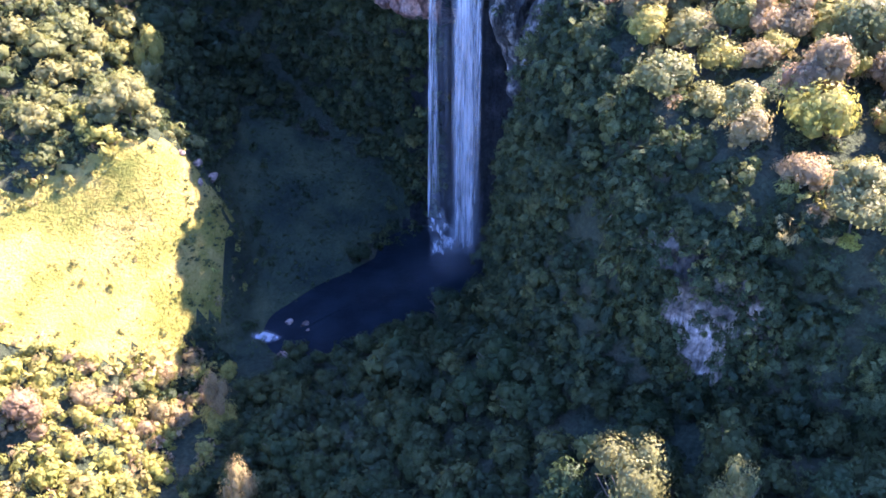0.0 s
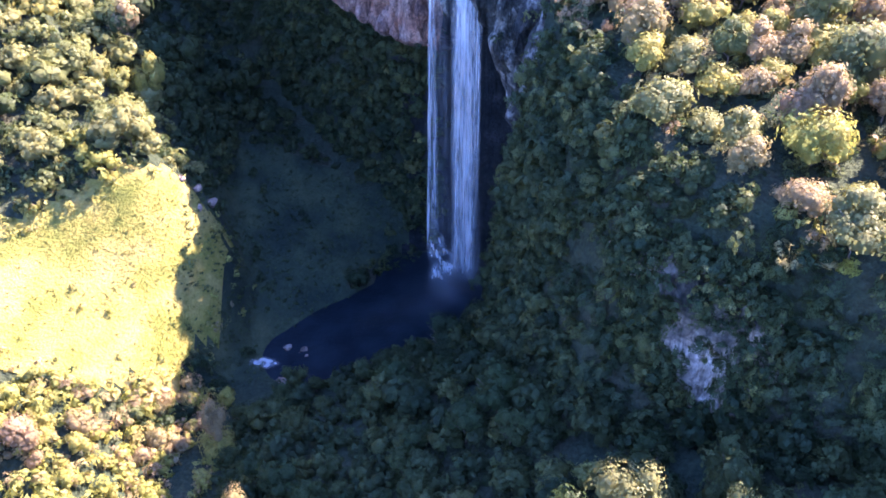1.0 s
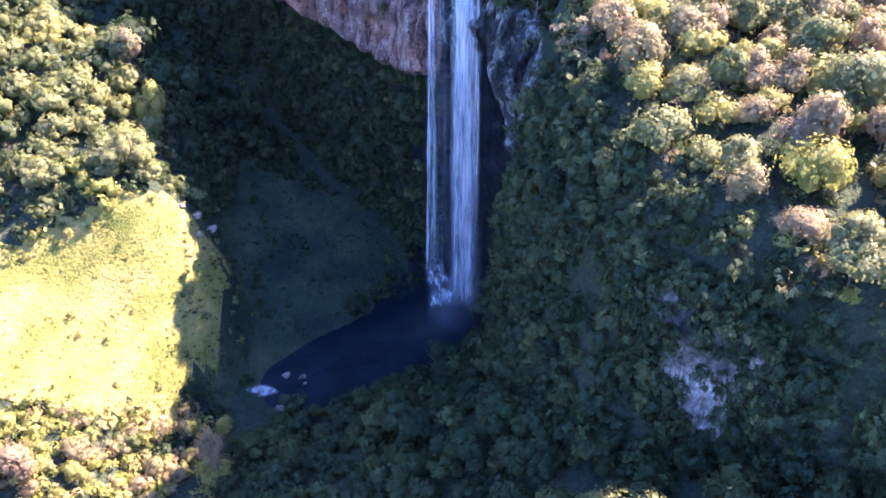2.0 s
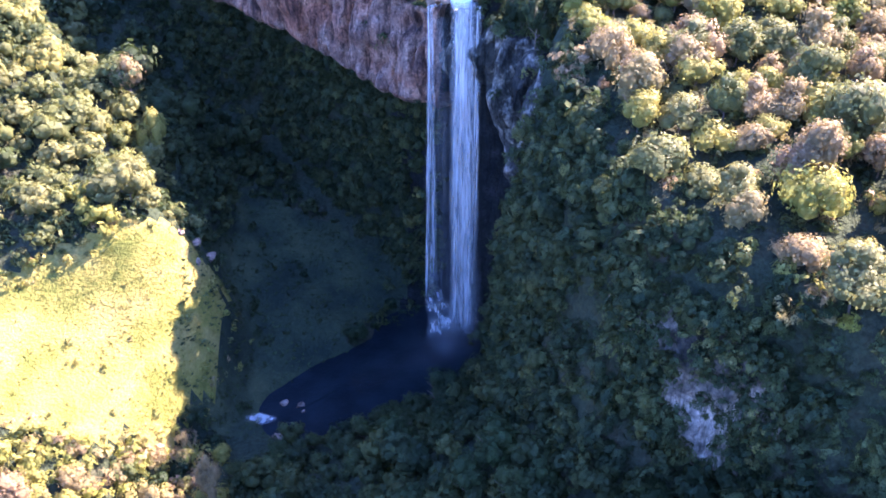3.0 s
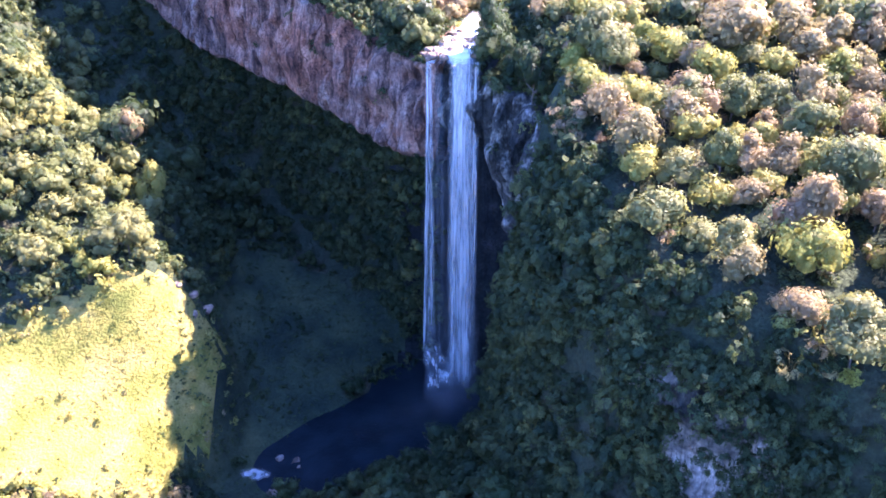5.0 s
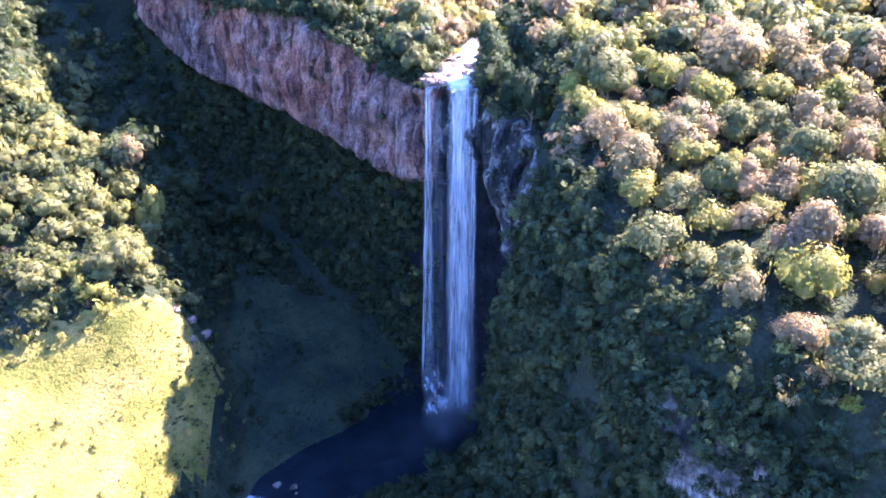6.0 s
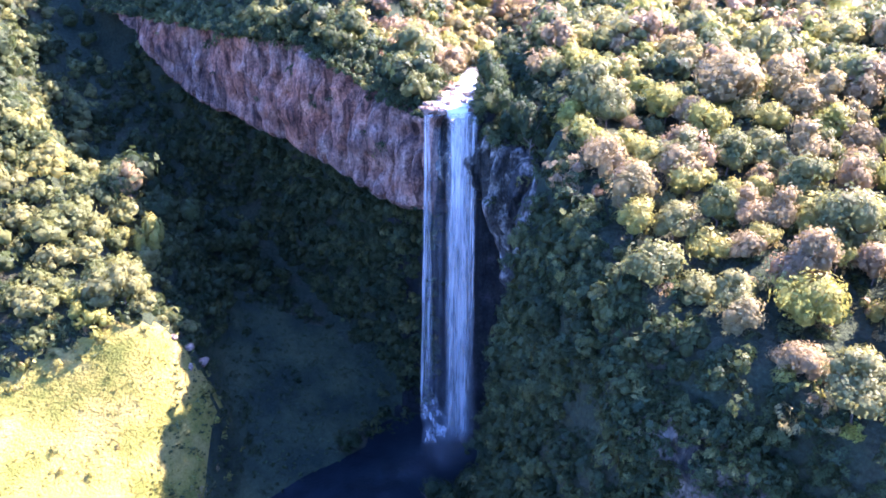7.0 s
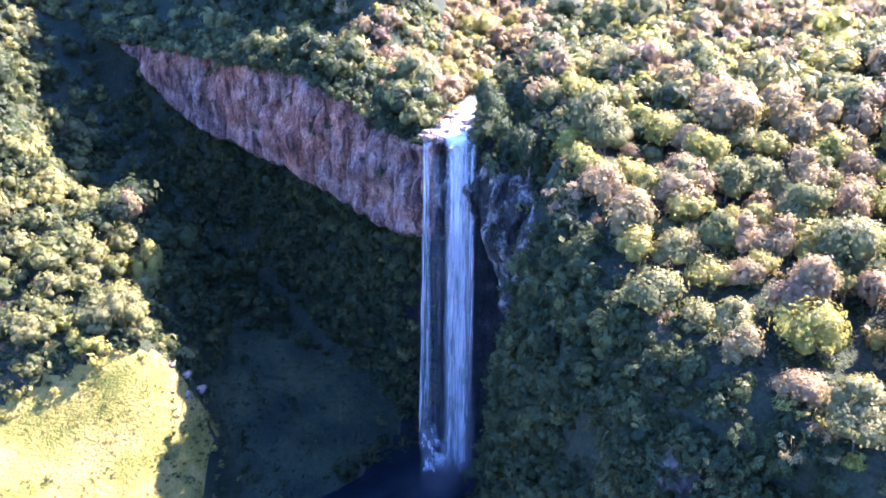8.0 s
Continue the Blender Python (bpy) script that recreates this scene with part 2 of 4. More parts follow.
def ground_height(x, y):
    x, y = np.asarray(x, float), np.asarray(y, float)
    dx = x - np.interp(y, RIVER_Y, RIVER_X)
    r = np.hypot(x + 3, y - 152)
    valley = np.where(dx > 0, 0.8 + 0.4 * np.clip(dx - 8, 0, 76), 0.8 + 0.3 * np.clip(-dx - 5, 0, 100))
    bowl = np.clip(0.42 * (r - 11), -2.0, 90) + 0.0035 * np.clip(r - 60, 0, 100) ** 2
    low = valley * (1 - smooth(128, 160, y)) + bowl * smooth(128, 160, y)
    w = smooth(-36, -70, x)
    crest = 158 + 1.3 * np.clip(-x - 72, 0, 80)
    up = np.where(y < crest, y, crest - 0.35 * (y - crest))
    ebb = 9 * (1 - smooth(98, 124, y))
    left = 14 * smooth(-36 - ebb, -50 - ebb, x) + 0.45 * (-50 - x) + 0.5 * (up - 115) * w + 17 * np.exp(-((y - 138) / 14) ** 2) * smooth(-33.5, -42.5, x) * (1 - smooth(-46, -84, x)) + 12 * np.exp(-(((x + 64) / 12) ** 2 + ((y - 174) / 9) ** 2)) - 13 * smooth(178, 205, y) * smooth(-72, -84, x)
    t = np.clip(((x - 2) * -28 + (y - 150) * -22) / 1268, 0, 1)
    shore = np.hypot(x - 2 + 28 * t, y - 150 + 22 * t)
    low = np.minimum(low, -1.5 + 0.5 * np.clip(shore - 9 + 4 * t, 0, 200))
    low = np.maximum(low, np.minimum(left, 80 + 0.03 * (y - 200)))
    low = low + 1.2 * wavy(x, y, 18, 31) * smooth(2, 12, r - 12)
    band, flank, cliff = rim(x, y)
    recess = 7 + 7 * smooth(-75, -25, x) * (1 - smooth(4, 12, x))
    u = np.minimum(np.minimum(band - recess, 0.6 * flank), cliff)
    k = smooth(-5, 3, u)
    z = low * (1 - k) + np.maximum(upland(x, y), low) * k
    bed = np.abs(x - stream_x(y))
    z = z - 2.2 * (1 - smooth(3.5, 7, bed)) * smooth(150, 158, y) * (1 - smooth(215, 240, y)) * k
    far = smooth(330, 700, np.hypot(x, y))
    return z * (1 - far) + (88 + 10 * wavy(x, y, 300, 41)) * far


def flat_mesh(name, verts, faces, mat, parent=None, smooth_faces=True, tone=None, attribute="tone"):
    me = bpy.data.meshes.new(name)
    verts, faces = np.asarray(verts, np.float32), np.asarray(faces, np.int32)
    n = faces.shape[1]
    me.vertices.add(len(verts))
    me.vertices.foreach_set("co", verts.ravel())
    me.loops.add(faces.size)
    me.loops.foreach_set("vertex_index", faces.ravel())
    me.polygons.add(len(faces))
    me.polygons.foreach_set("loop_start", np.arange(0, faces.size, n, dtype=np.int32))
    if tone is not None:
        me.attributes.new(attribute, "FLOAT", "POINT").data.foreach_set("value", np.asarray(tone, np.float32))
    me.update(calc_edges=True)
    me.polygons.foreach_set("use_smooth", np.full(len(faces), smooth_faces))
    me.materials.append(mat)
    ob = new(name, me)
    if parent:
        ob.parent = parent
    return ob


def sheet(nu, nv):
    """Quads of a grid of nu by nv points."""
    i = np.arange(nu - 1)[:, None] * nv + np.arange(nv - 1)[None, :]
    i = i.ravel()
    return np.column_stack([i, i + nv, i + nv + 1, i + 1])


def axis(a, b, step, out):
    core = np.arange(a, b + step, step)
    ring = step * np.cumsum(1.35 ** np.arange(1, 26))
    ring = ring[ring < out]
    return np.concatenate([a - ring[::-1], core, b + ring])


def build_ground():
    xs, ys = axis(-190, 210, 1.6, 4200), axis(30, 350, 1.6, 4200)
    gx, gy = np.meshgrid(xs, ys, indexing="ij")
    v = np.column_stack([gx.ravel(), gy.ravel(), ground_height(gx, gy).ravel()])
    f = sheet(len(xs), len(ys))
    ob = flat_mesh("ground", v, f, forest_floor)
    ob.data.materials.append(wet_shade_rock)
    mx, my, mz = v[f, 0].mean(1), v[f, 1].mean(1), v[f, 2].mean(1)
    # the wet rock of the hollow behind the falls, its deep shade painted in too
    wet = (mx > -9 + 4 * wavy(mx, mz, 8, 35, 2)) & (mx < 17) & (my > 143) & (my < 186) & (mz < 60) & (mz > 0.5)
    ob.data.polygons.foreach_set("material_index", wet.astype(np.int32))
    tagged(ob, "forested gorge ground with steep earth and leaf litter", "ground", kind="structure")


build_ground()


def strip(name, line, profile, mat, seed, step=0.5, rough=1.0, cracks=0.8):
    """A cliff along a line on the plan. profile(s) gives the section at s metres: points of (metres out, height)."""
    line = [Vector(p) for p in line]
    lengths = [0.0]
    for a, b in zip(line, line[1:]):
        lengths.append(lengths[-1] + (b - a).length)
    total = lengths[-1]
    ns = int(total / step) + 1
    rows, sec_n = [], None
    s_all = np.linspace(0, total, ns)
    px = np.interp(s_all, lengths, [p.x for p in line])
    py = np.interp(s_all, lengths, [p.y for p in line])
    k = max(3, int(5 / step)) | 1
    pad = k // 2
    soft = lambda a: np.convolve(np.pad(a, pad, "edge"), np.ones(k) / k, "valid")
    qx, qy = soft(px), soft(py)
    tx, ty = np.gradient(qx), np.gradient(qy)
    n = np.hypot(tx, ty)
    nx, ny = ty / n, -tx / n
    for i, s in enumerate(s_all):
        pts = np.array(profile(s / total))
        d = np.concatenate([[0], np.cumsum(np.hypot(*np.diff(pts, axis=0).T))])
        m = sec_n or int(d[-1] / step) + 2
        sec_n = m
        q = np.linspace(0, d[-1], m)
        out, z = np.interp(q, d, pts[:, 0]), np.interp(q, d, pts[:, 1])
        face = np.sin(np.pi * np.clip(q / d[-1], 0, 1)) ** 0.35
        crack = np.abs(wavy(s + 0.25 * wavy(np.full(m, s), z, 6, seed + 9, 2) * 6, z * 0.22, 3.2, seed, 3))
        block = wavy(np.full(m, s), z, 11, seed + 4, 4)
        ledge = wavy(np.full(m, s * 0.25), z, 2.6, seed + 6, 2)
        out = out + face * (rough * (1.5 * block + 0.5 * ledge) - cracks * np.clip(0.28 - crack, 0, 1) * 5)
        rows.append(np.column_stack([qx[i] + nx[i] * out, qy[i] + ny[i] * out, z + 0.35 * rough * wavy(np.full(m, s), q, 2.2, seed + 2, 2)]))
    v = np.concatenate(rows)
    return flat_mesh(name, v, sheet(ns, sec_n), mat, smooth_faces=False)


BAND_LINE = [(-104, 262), (-82, 240), (-60, 218), (-42, 199), (-22, 177), (-6, 161), (-2, 157.3), (0.6, 156)]


def shelf_top(along):
    """The height of the rock shelf's upper edge, from the falls (0) to its far end (1)."""
    return np.interp(along, (0, 0.085, 0.13, 0.2, 0.27, 0.35, 0.48, 0.69, 0.87, 1), (70.6, 70.6, 71, 74.5, 77.5, 81, 80, 79.8, 80.6, 80.6))


def shelf_foot(along):
    return np.interp(along, (0, 0.1, 0.2, 0.3, 0.45, 0.6, 0.66, 0.745, 0.86, 1), (50.4, 51.3, 52.6, 54.7, 58.2, 60.2, 62.5, 70.5, 78.6, 79.5))


def band_section(s):
    s = 1 - s
    # The rock shelf: its top, its leaning face, its lower edge and the roof of the hollow below.
    top = float(shelf_top(s)) + 0.7 * float(wavy(s * 60, 3.0, 3.0, 57, 3))
    foot = min(top - 1.5, float(shelf_foot(s)) + 1.5 * float(wavy(s * 60, 0.0, 4.0, 55, 3)))
    deep = top - foot
    back = -22
    return [(back, top + 0.6), (-3, top), (-0.6, top - 0.08 * deep), (1.2, top - deep * 0.5), (1.6, foot + 0.06 * deep), (0.4, foot), (-6, foot - 0.4), (back - 3, foot - 5)]


band_cliff = tagged(strip("cliff_band", BAND_LINE, band_section, red_rock, 51, step=0.42, rough=1.35, cracks=1.8), "reddish basalt cliff band overhanging a dark hollow", "cliff", kind="structure")


def nose_section(s):
    foot = float(np.interp(s, (0, 0.15, 0.3, 0.47, 0.56, 0.75, 1), (56, 56, 53.5, 39.5, 41, 46, 47)))
    head = float(np.interp(s, (0, 0.3, 0.5, 0.75, 1), (68.6, 67.6, 65, 59, 57)))
    return [(-6, head + 1), (0, head), (1.4, head - 4), (2.2, (head + foot) / 2), (1.8, foot + 3), (0.6, foot), (-5, foot - 0.5), (-9, foot - 4)]


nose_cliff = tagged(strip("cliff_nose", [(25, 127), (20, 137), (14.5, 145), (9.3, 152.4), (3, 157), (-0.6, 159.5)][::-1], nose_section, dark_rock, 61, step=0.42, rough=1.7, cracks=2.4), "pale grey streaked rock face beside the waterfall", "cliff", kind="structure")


def lower_section(s):
    top = 50 - 6.5 * smooth(0.3, 0.45, s)
    return [(-4, top), (-0.5, top), (1.3, top - 3), (1.8, 38), (1.6, 33), (1.0, 28), (-2, 24)]


lower_cliff = tagged(strip("cliff_lower", [(22, 103), (22.6, 91.2), (27.6, 85.6), (33.6, 79.5), (46, 76.3), (64, 72), (90, 62)], lower_section, grey_rock, 71, rough=1.4, cracks=1.1), "pale grey broken cliff hung with bushes", "cliff", kind="structure")


# ---- water ----
POOL_Z = 0.5


def build_pool():
    u, w = np.meshgrid(np.linspace(-0.35, 1.2, 40), np.linspace(-17, 17, 24), indexing="ij")
    x, y = 2 - 28 * u + 0.618 * w, 150 - 22 * u - 0.786 * w
    v = np.column_stack([x.ravel(), y.ravel(), (POOL_Z + 0 * x).ravel()])
    tagged(flat_mesh("pool", v, sheet(40, 24), pool_water), "dark blue plunge pool below the waterfall", "water", kind="structure")
    ys = np.linspace(-60, 140, 120)
    half = 3.2 + 1.2 * np.sin(ys * 0.13)
    cx = np.interp(ys, RIVER_Y, RIVER_X)
    cols = np.linspace(-1, 1, 7)
    v = np.array([(c + h * q, y, POOL_Z + 0.15) for y, c, h in zip(ys, cx, half) for q in cols])
    tagged(flat_mesh("river", v, sheet(len(ys), 7), pool_water), "narrow dark river running out of the pool", "water", kind="structure")


build_pool()


def curtain(name, x0, x1, y0, z0, z1, spread, throw, seed, parent, mat, gain=1.0, nu=40, nv=90, side=0.0, foot=14.0):
    """A falling sheet of water from the lip down to the pool, folded, with torn sides."""
    v, body = [], []
    for i in range(nu):
        u = i / (nu - 1)
        for j in range(nv):
            t = j / (nv - 1)
            mid, half = (x0 + x1) / 2, (x1 - x0) / 2
            fold = 0.5 * wavy(u * 9 + seed, t * 1.5, 1.0, seed, 3)
            x = mid + side * t + (u * 2 - 1) * half * (1 + spread * t) + 0.35 * float(wavy(u * 5, t * 6, 1.0, seed + 3, 2))
            y = y0 - throw * math.sqrt(t + 0.002) + float(fold) * (0.4 + 1.2 * t)
            v.append((x, y, z0 + (z1 - z0) * t))
            wave = 0.07 * float(wavy(t * 7, seed * 1.7, 1.0, seed + 15, 3))
            edge = max(0.0, min(1.0, 4 * (u + wave), 3 * (1 - u + wave)))
            ragged = 0.75 + 0.5 * float(wavy(u * 14, t * 2.2, 1.0, seed + 7, 3))
            fade = min(1.0, (1 - t) * foot) * (0.8 + 0.4 * float(wavy(u * 3, t * 9, 1.0, seed + 11, 2)))
            body.append(gain * max(0.0, min(1.0, edge * ragged)) * (1 - 0.25 * t) * fade)
    return flat_mesh(name, v, sheet(nu, nv), mat, parent, tone=body, attribute="body")


def build_falls():
    falls = tagged(new("waterfall"), "tall white twin-stranded waterfall dropping off the cliff lip", "waterfall")
    falls.location = (2, 150, 0)
    def strand(*a, **k):
        ob = curtain(*a, **k)
        ob.matrix_parent_inverse = Matrix.Translation((-2, -150, 0))
        return ob
    strand("main_strand", 2.0, 7.0, 153.0, 71.1, 1.8, 0.4, 3.0, 1, falls, fall_water, 1.05, side=0.4)
    strand("main_strand", 2.3, 6.0, 152.8, 71.1, 1.8, 0.4, 3.6, 5, falls, fall_water, 0.85, side=0.3)
    strand("side_strand", -1.9, -0.9, 154.6, 70.3, 4.5, 1.3, 2.6, 9, falls, fall_water, 0.85, side=-0.3, foot=4.0)
    strand("side_strand", -2.0, -1.5, 154.4, 70.3, 4.5, 1.0, 2.8, 13, falls, fall_water, 1.2, side=-1.1, foot=5.0)
    strand("veil", -1.2, 2.0, 154.8, 68.0, 3.5, 0.3, 2.6, 17, falls, fall_water, 0.14)
    strand("side_jet", 6.6, 7.6, 152.6, 70.5, 12.0, 0.8, 3.0, 21, falls, fall_water, 0.9, side=-0.6, foot=2.5)


build_falls()


def build_stream():
    ys = np.concatenate([np.linspace(151.4, 160, 30), np.linspace(160.5, 200, 70)])
    cols = np.linspace(-1, 1, 19)
    half = 4.3 - 2.6 * smooth(158, 186, ys)
    v, body = [], []
    for y, h in zip(ys, half):
        x = stream_x(y) + cols * h - 0.4
        z = 71.3 + 2.6 * smooth(158, 215, y) + 0.25 * wavy(x, np.full(19, y), 2.2, 15) - 1.2 * smooth(154.4, 151.4, y) + 0.5 * np.floor((y - 155) / 7) * 0.12
        v.append(np.column_stack([x, np.full(19, y), z]))
        front = smooth(152.4, 155.7, y + 1.2 * wavy(x * 1.3, 0 * x, 1.0, 19, 3) + 2.0 * np.exp(-((x - 4.3) / 1.9) ** 2) + 1.2 * np.exp(-((x + 1.5) / 0.5) ** 2))
        ragged = np.clip(1.6 * (1 - np.abs(cols)) / 0.45 + 1.0 * wavy(x, np.full(19, y), 1.8, 16), 0, 1.3)
        body.append(front * ragged * smooth(192, 178, y))
    ob = flat_mesh("stream", np.concatenate(v), sheet(len(ys), 19), foam_water, tone=np.concatenate(body), attribute="body")
    tagged(ob, "sunlit white foaming stream running to the cliff lip", "water", kind="structure")


build_stream()


def build_cascade():
    """Broken water running down the rocks at the foot of the thin strand."""
    falls = bpy.data.objects["waterfall"]
    u, w = np.meshgrid(np.linspace(0, 1, 26), np.linspace(0, 1, 30), indexing="ij")
    x = -3.2 + 6.5 * u * (0.55 + 0.6 * w) + 0.5 * wavy(u * 5, w * 5, 1.0, 90, 3)
    y = 152.0 - 5.5 * w + 0.7 * wavy(u * 6, w * 7, 1.0, 91, 3)
    z = 13.0 - 12 * w ** 1.3 + 0.8 * wavy(u * 7, w * 6, 1.0, 92, 3)
    body = np.clip(np.sin(np.pi * u) * 1.4 * (0.5 + 1.3 * wavy(u * 5, w * 8, 1.0, 93, 3)), 0, 1) * np.clip(5 * w, 0, 1) * np.clip(4 * (1 - w), 0, 1)
    ob = flat_mesh("cascade", np.column_stack([x.ravel(), y.ravel(), z.ravel()]), sheet(26, 30), fall_water, falls, tone=0.6 * body.ravel(), attribute="body")
    ob.matrix_parent_inverse = Matrix.Translation((-2, -150, 0))


build_cascade()


def build_spray():
    """Thin drifting spray where the fall meets the pool."""
    falls = bpy.data.objects["waterfall"]
    for k, (x0, x1, y, tall, gain) in enumerate([(-7, 12, 148.5, 12, 0.45), (-12, 9, 146, 8, 0.2), (-18, 7, 142.5, 6, 0.1), (-2, 11, 150.2, 16, 0.38), (-24, 2, 138, 5, 0.05)]):
        u, w = np.meshgrid(np.linspace(0, 1, 36), np.linspace(0, 1, 20), indexing="ij")
        x = x0 + (x1 - x0) * u + 1.2 * wavy(u * 4, w * 3, 1.0, 60 + k, 3)
        z = 0.6 + tall * w
        yy = y - 3.5 * (1 - w) ** 2 + 1.5 * wavy(u * 5, w * 2, 1.0, 70 + k, 3) - 4 * (1 - u) * (1 - w)
        soft = np.sin(np.pi * u) ** 1.5 * (1 - w) ** 1.6 * np.clip(6 * w, 0, 1) * np.clip(0.55 + 0.9 * wavy(u * 6, w * 4, 1.0, 80 + k, 3), 0, 1)
        ob = flat_mesh("spray", np.column_stack([x.ravel(), yy.ravel(), z.ravel()]), sheet(36, 20), spray_water, falls, tone=(0.38 * gain * soft).ravel(), attribute="body")
        ob.matrix_parent_inverse = Matrix.Translation((-2, -150, 0))


build_spray()


def boulder_mesh(seed, squash=0.7):
    rng = np.random.default_rng(seed)
    v, f = ico(3)
    for k in range(9):
        n = spheres(rng, 1)[0]
        d = v @ n
        v = v - np.outer(np.clip(d - rng.uniform(0.35, 0.62), 0, 1), n)
    v = v * (1 + 0.1 * wavy(v[:, 0] * 3 + v[:, 2] * 2, v[:, 1] * 3, 1.0, seed, 3))[:, None] * np.array([1, 0.85, squash])
    me = mesh_of("boulder", v, np.zeros((0, 4), int), f, boulder_rock)
    return me


def boulder(me, x, y, z, size, turn, label):
    ob = tagged(new("boulder", me), label, "boulder", "boulders at the water and on the meadow's edge")
    ob.matrix_basis = pose(x, y, z, 8, -6, turn) @ Matrix.Diagonal((size, size, size, 1))


# ---- trees ----
# Openings in the green on the cliffs, where the rock shows: x from, to, height from, to.
BARE = [(17, 22.5, 32, 46), (27.4, 28.8, 46, 50), (28.2, 30.0, 41, 47), (29.2, 35.6, 38, 43.5), (30, 34.2, 30, 39), (48, 50.5, 43, 48), (23.8, 24.8, 31, 35)]


def ico(sub):
    bm = bmesh.new()
    bmesh.ops.create_icosphere(bm, subdivisions=sub, radius=1.0)
    v = np.array([p.co[:] for p in bm.verts])
    f = np.array([[p.index for p in q.verts] for q in bm.faces])
    bm.free()
    return v, f


ICO1 = ico(1)


def spheres(rng, n):
    d = rng.normal(size=(n, 3))
    return d / np.linalg.norm(d, axis=1)[:, None]


def crown_arrays(seed, wide, tall, clumps, leaves, size, open_work=0.0):
    """Leaf sprays on the outside of many clumps, as quads: points and faces. The crown's foot is at z = 0."""
    rng = np.random.default_rng(seed)
    c = spheres(rng, clumps) * (rng.random((clumps, 1)) ** 0.45)
    c[:, 2] = np.abs(c[:, 2]) * 0.95 - 0.1
    c *= np.array([wide * 0.68, wide * 0.68, tall * 0.72])
    c[:, 2] += tall * 0.22
    r = wide * rng.uniform(0.24, 0.42, clumps)
    pick = rng.choice(clumps, leaves, p=r ** 2 / (r ** 2).sum())
    d = spheres(rng, leaves)
    d[:, 2] = np.where(d[:, 2] < -0.35, -d[:, 2], d[:, 2])
    p = c[pick] + d * (r[pick] * rng.uniform(0.66, 1.22 + open_work, leaves))[:, None]
    n = d + 0.42 * spheres(rng, leaves)
    n /= np.linalg.norm(n, axis=1)[:, None]
    a = np.cross(n, spheres(rng, leaves))
    a /= np.linalg.norm(a, axis=1)[:, None] + 1e-6
    b = np.cross(n, a)
    s = size * rng.uniform(0.6, 1.35, leaves)[:, None]
    q = np.stack([p - a * s, p - b * s * 0.6, p + a * s, p + b * s * 0.6], 1).reshape(-1, 3)
    f = np.arange(leaves * 4).reshape(-1, 4)
    out = p - np.array([0, 0, tall * 0.3])
    soft = np.repeat(d * 0.5 + 0.5 * out / (np.linalg.norm(out, axis=1)[:, None] + 1e-6) + 0.45 * n, 4, 0)
    cores = []
    if open_work < 0.2:
        for k in range(clumps):
            cores.append((c[k], r[k] * 0.78))
    return q, f, cores, soft


def mesh_of(name, v, quads, tris, mat, tone=None, normals=None):
    me = bpy.data.meshes.new(name)
    tris = np.asarray(tris, np.int32).reshape(-1, 3)
    quads = np.asarray(quads, np.int32).reshape(-1, 4)
    me.vertices.add(len(v))
    me.vertices.foreach_set("co", np.asarray(v, np.float32).ravel())
    idx = np.concatenate([quads.ravel(), tris.ravel()])
    me.loops.add(len(idx))
    me.loops.foreach_set("vertex_index", idx)
    me.polygons.add(len(quads) + len(tris))
    start = np.concatenate([np.arange(len(quads)) * 4, len(quads) * 4 + np.arange(len(tris)) * 3]).astype(np.int32)
    me.polygons.foreach_set("loop_start", start)
    if tone is not None:
        me.attributes.new("tone", "FLOAT", "POINT").data.foreach_set("value", np.asarray(tone, np.float32))
    if normals is not None:
        normals = normals / (np.linalg.norm(normals, axis=1)[:, None] + 1e-9)
        me.attributes.new("custom_normal", "FLOAT_VECTOR", "POINT").data.foreach_set("vector", normals.astype(np.float32).ravel())
    me.update(calc_edges=True)
    me.materials.append(mat)
    if mat.name in INNER and len(tris):
        me.materials.append(INNER[mat.name])
        me.polygons.foreach_set("material_index", np.repeat([0, 1], [len(quads), len(tris)]).astype(np.int32))
    return me


def crown_parts(seed, wide, tall, clumps, leaves, size, open_work=0.0):
    """A crown's points, leaf quads, core triangles, and the rounded directions in which the foliage faces."""
    q, f, cores, soft = crown_arrays(seed, wide, tall, clumps, leaves, size, open_work)
    v, tris, face, base = [q], [], [soft], len(q)
    for centre, r in cores:
        v.append(ICO1[0] * r * np.array([1, 1, 0.9]) + centre)
        tris.append(ICO1[1] + base)
        face.append(ICO1[0])
        base += len(ICO1[0])
    return np.concatenate(v), f, (np.concatenate(tris) if tris else np.zeros((0, 3), int)), np.concatenate(face)


def tube(bm, a, b, r0, r1, sides=6):
    a, b = Vector(a), Vector(b)
    d = (b - a).normalized()
    x = d.orthogonal().normalized()
    y = d.cross(x)
    rings = []
    for p, r in ((a, r0), (b, r1)):
        rings.append([bm.verts.new(p + (x * math.cos(t) + y * math.sin(t)) * r) for t in (2 * math.pi * k / sides for k in range(sides))])
    for k in range(sides):
        bm.faces.new((rings[0][k], rings[0][(k + 1) % sides], rings[1][(k + 1) % sides], rings[1][k]))
    return b


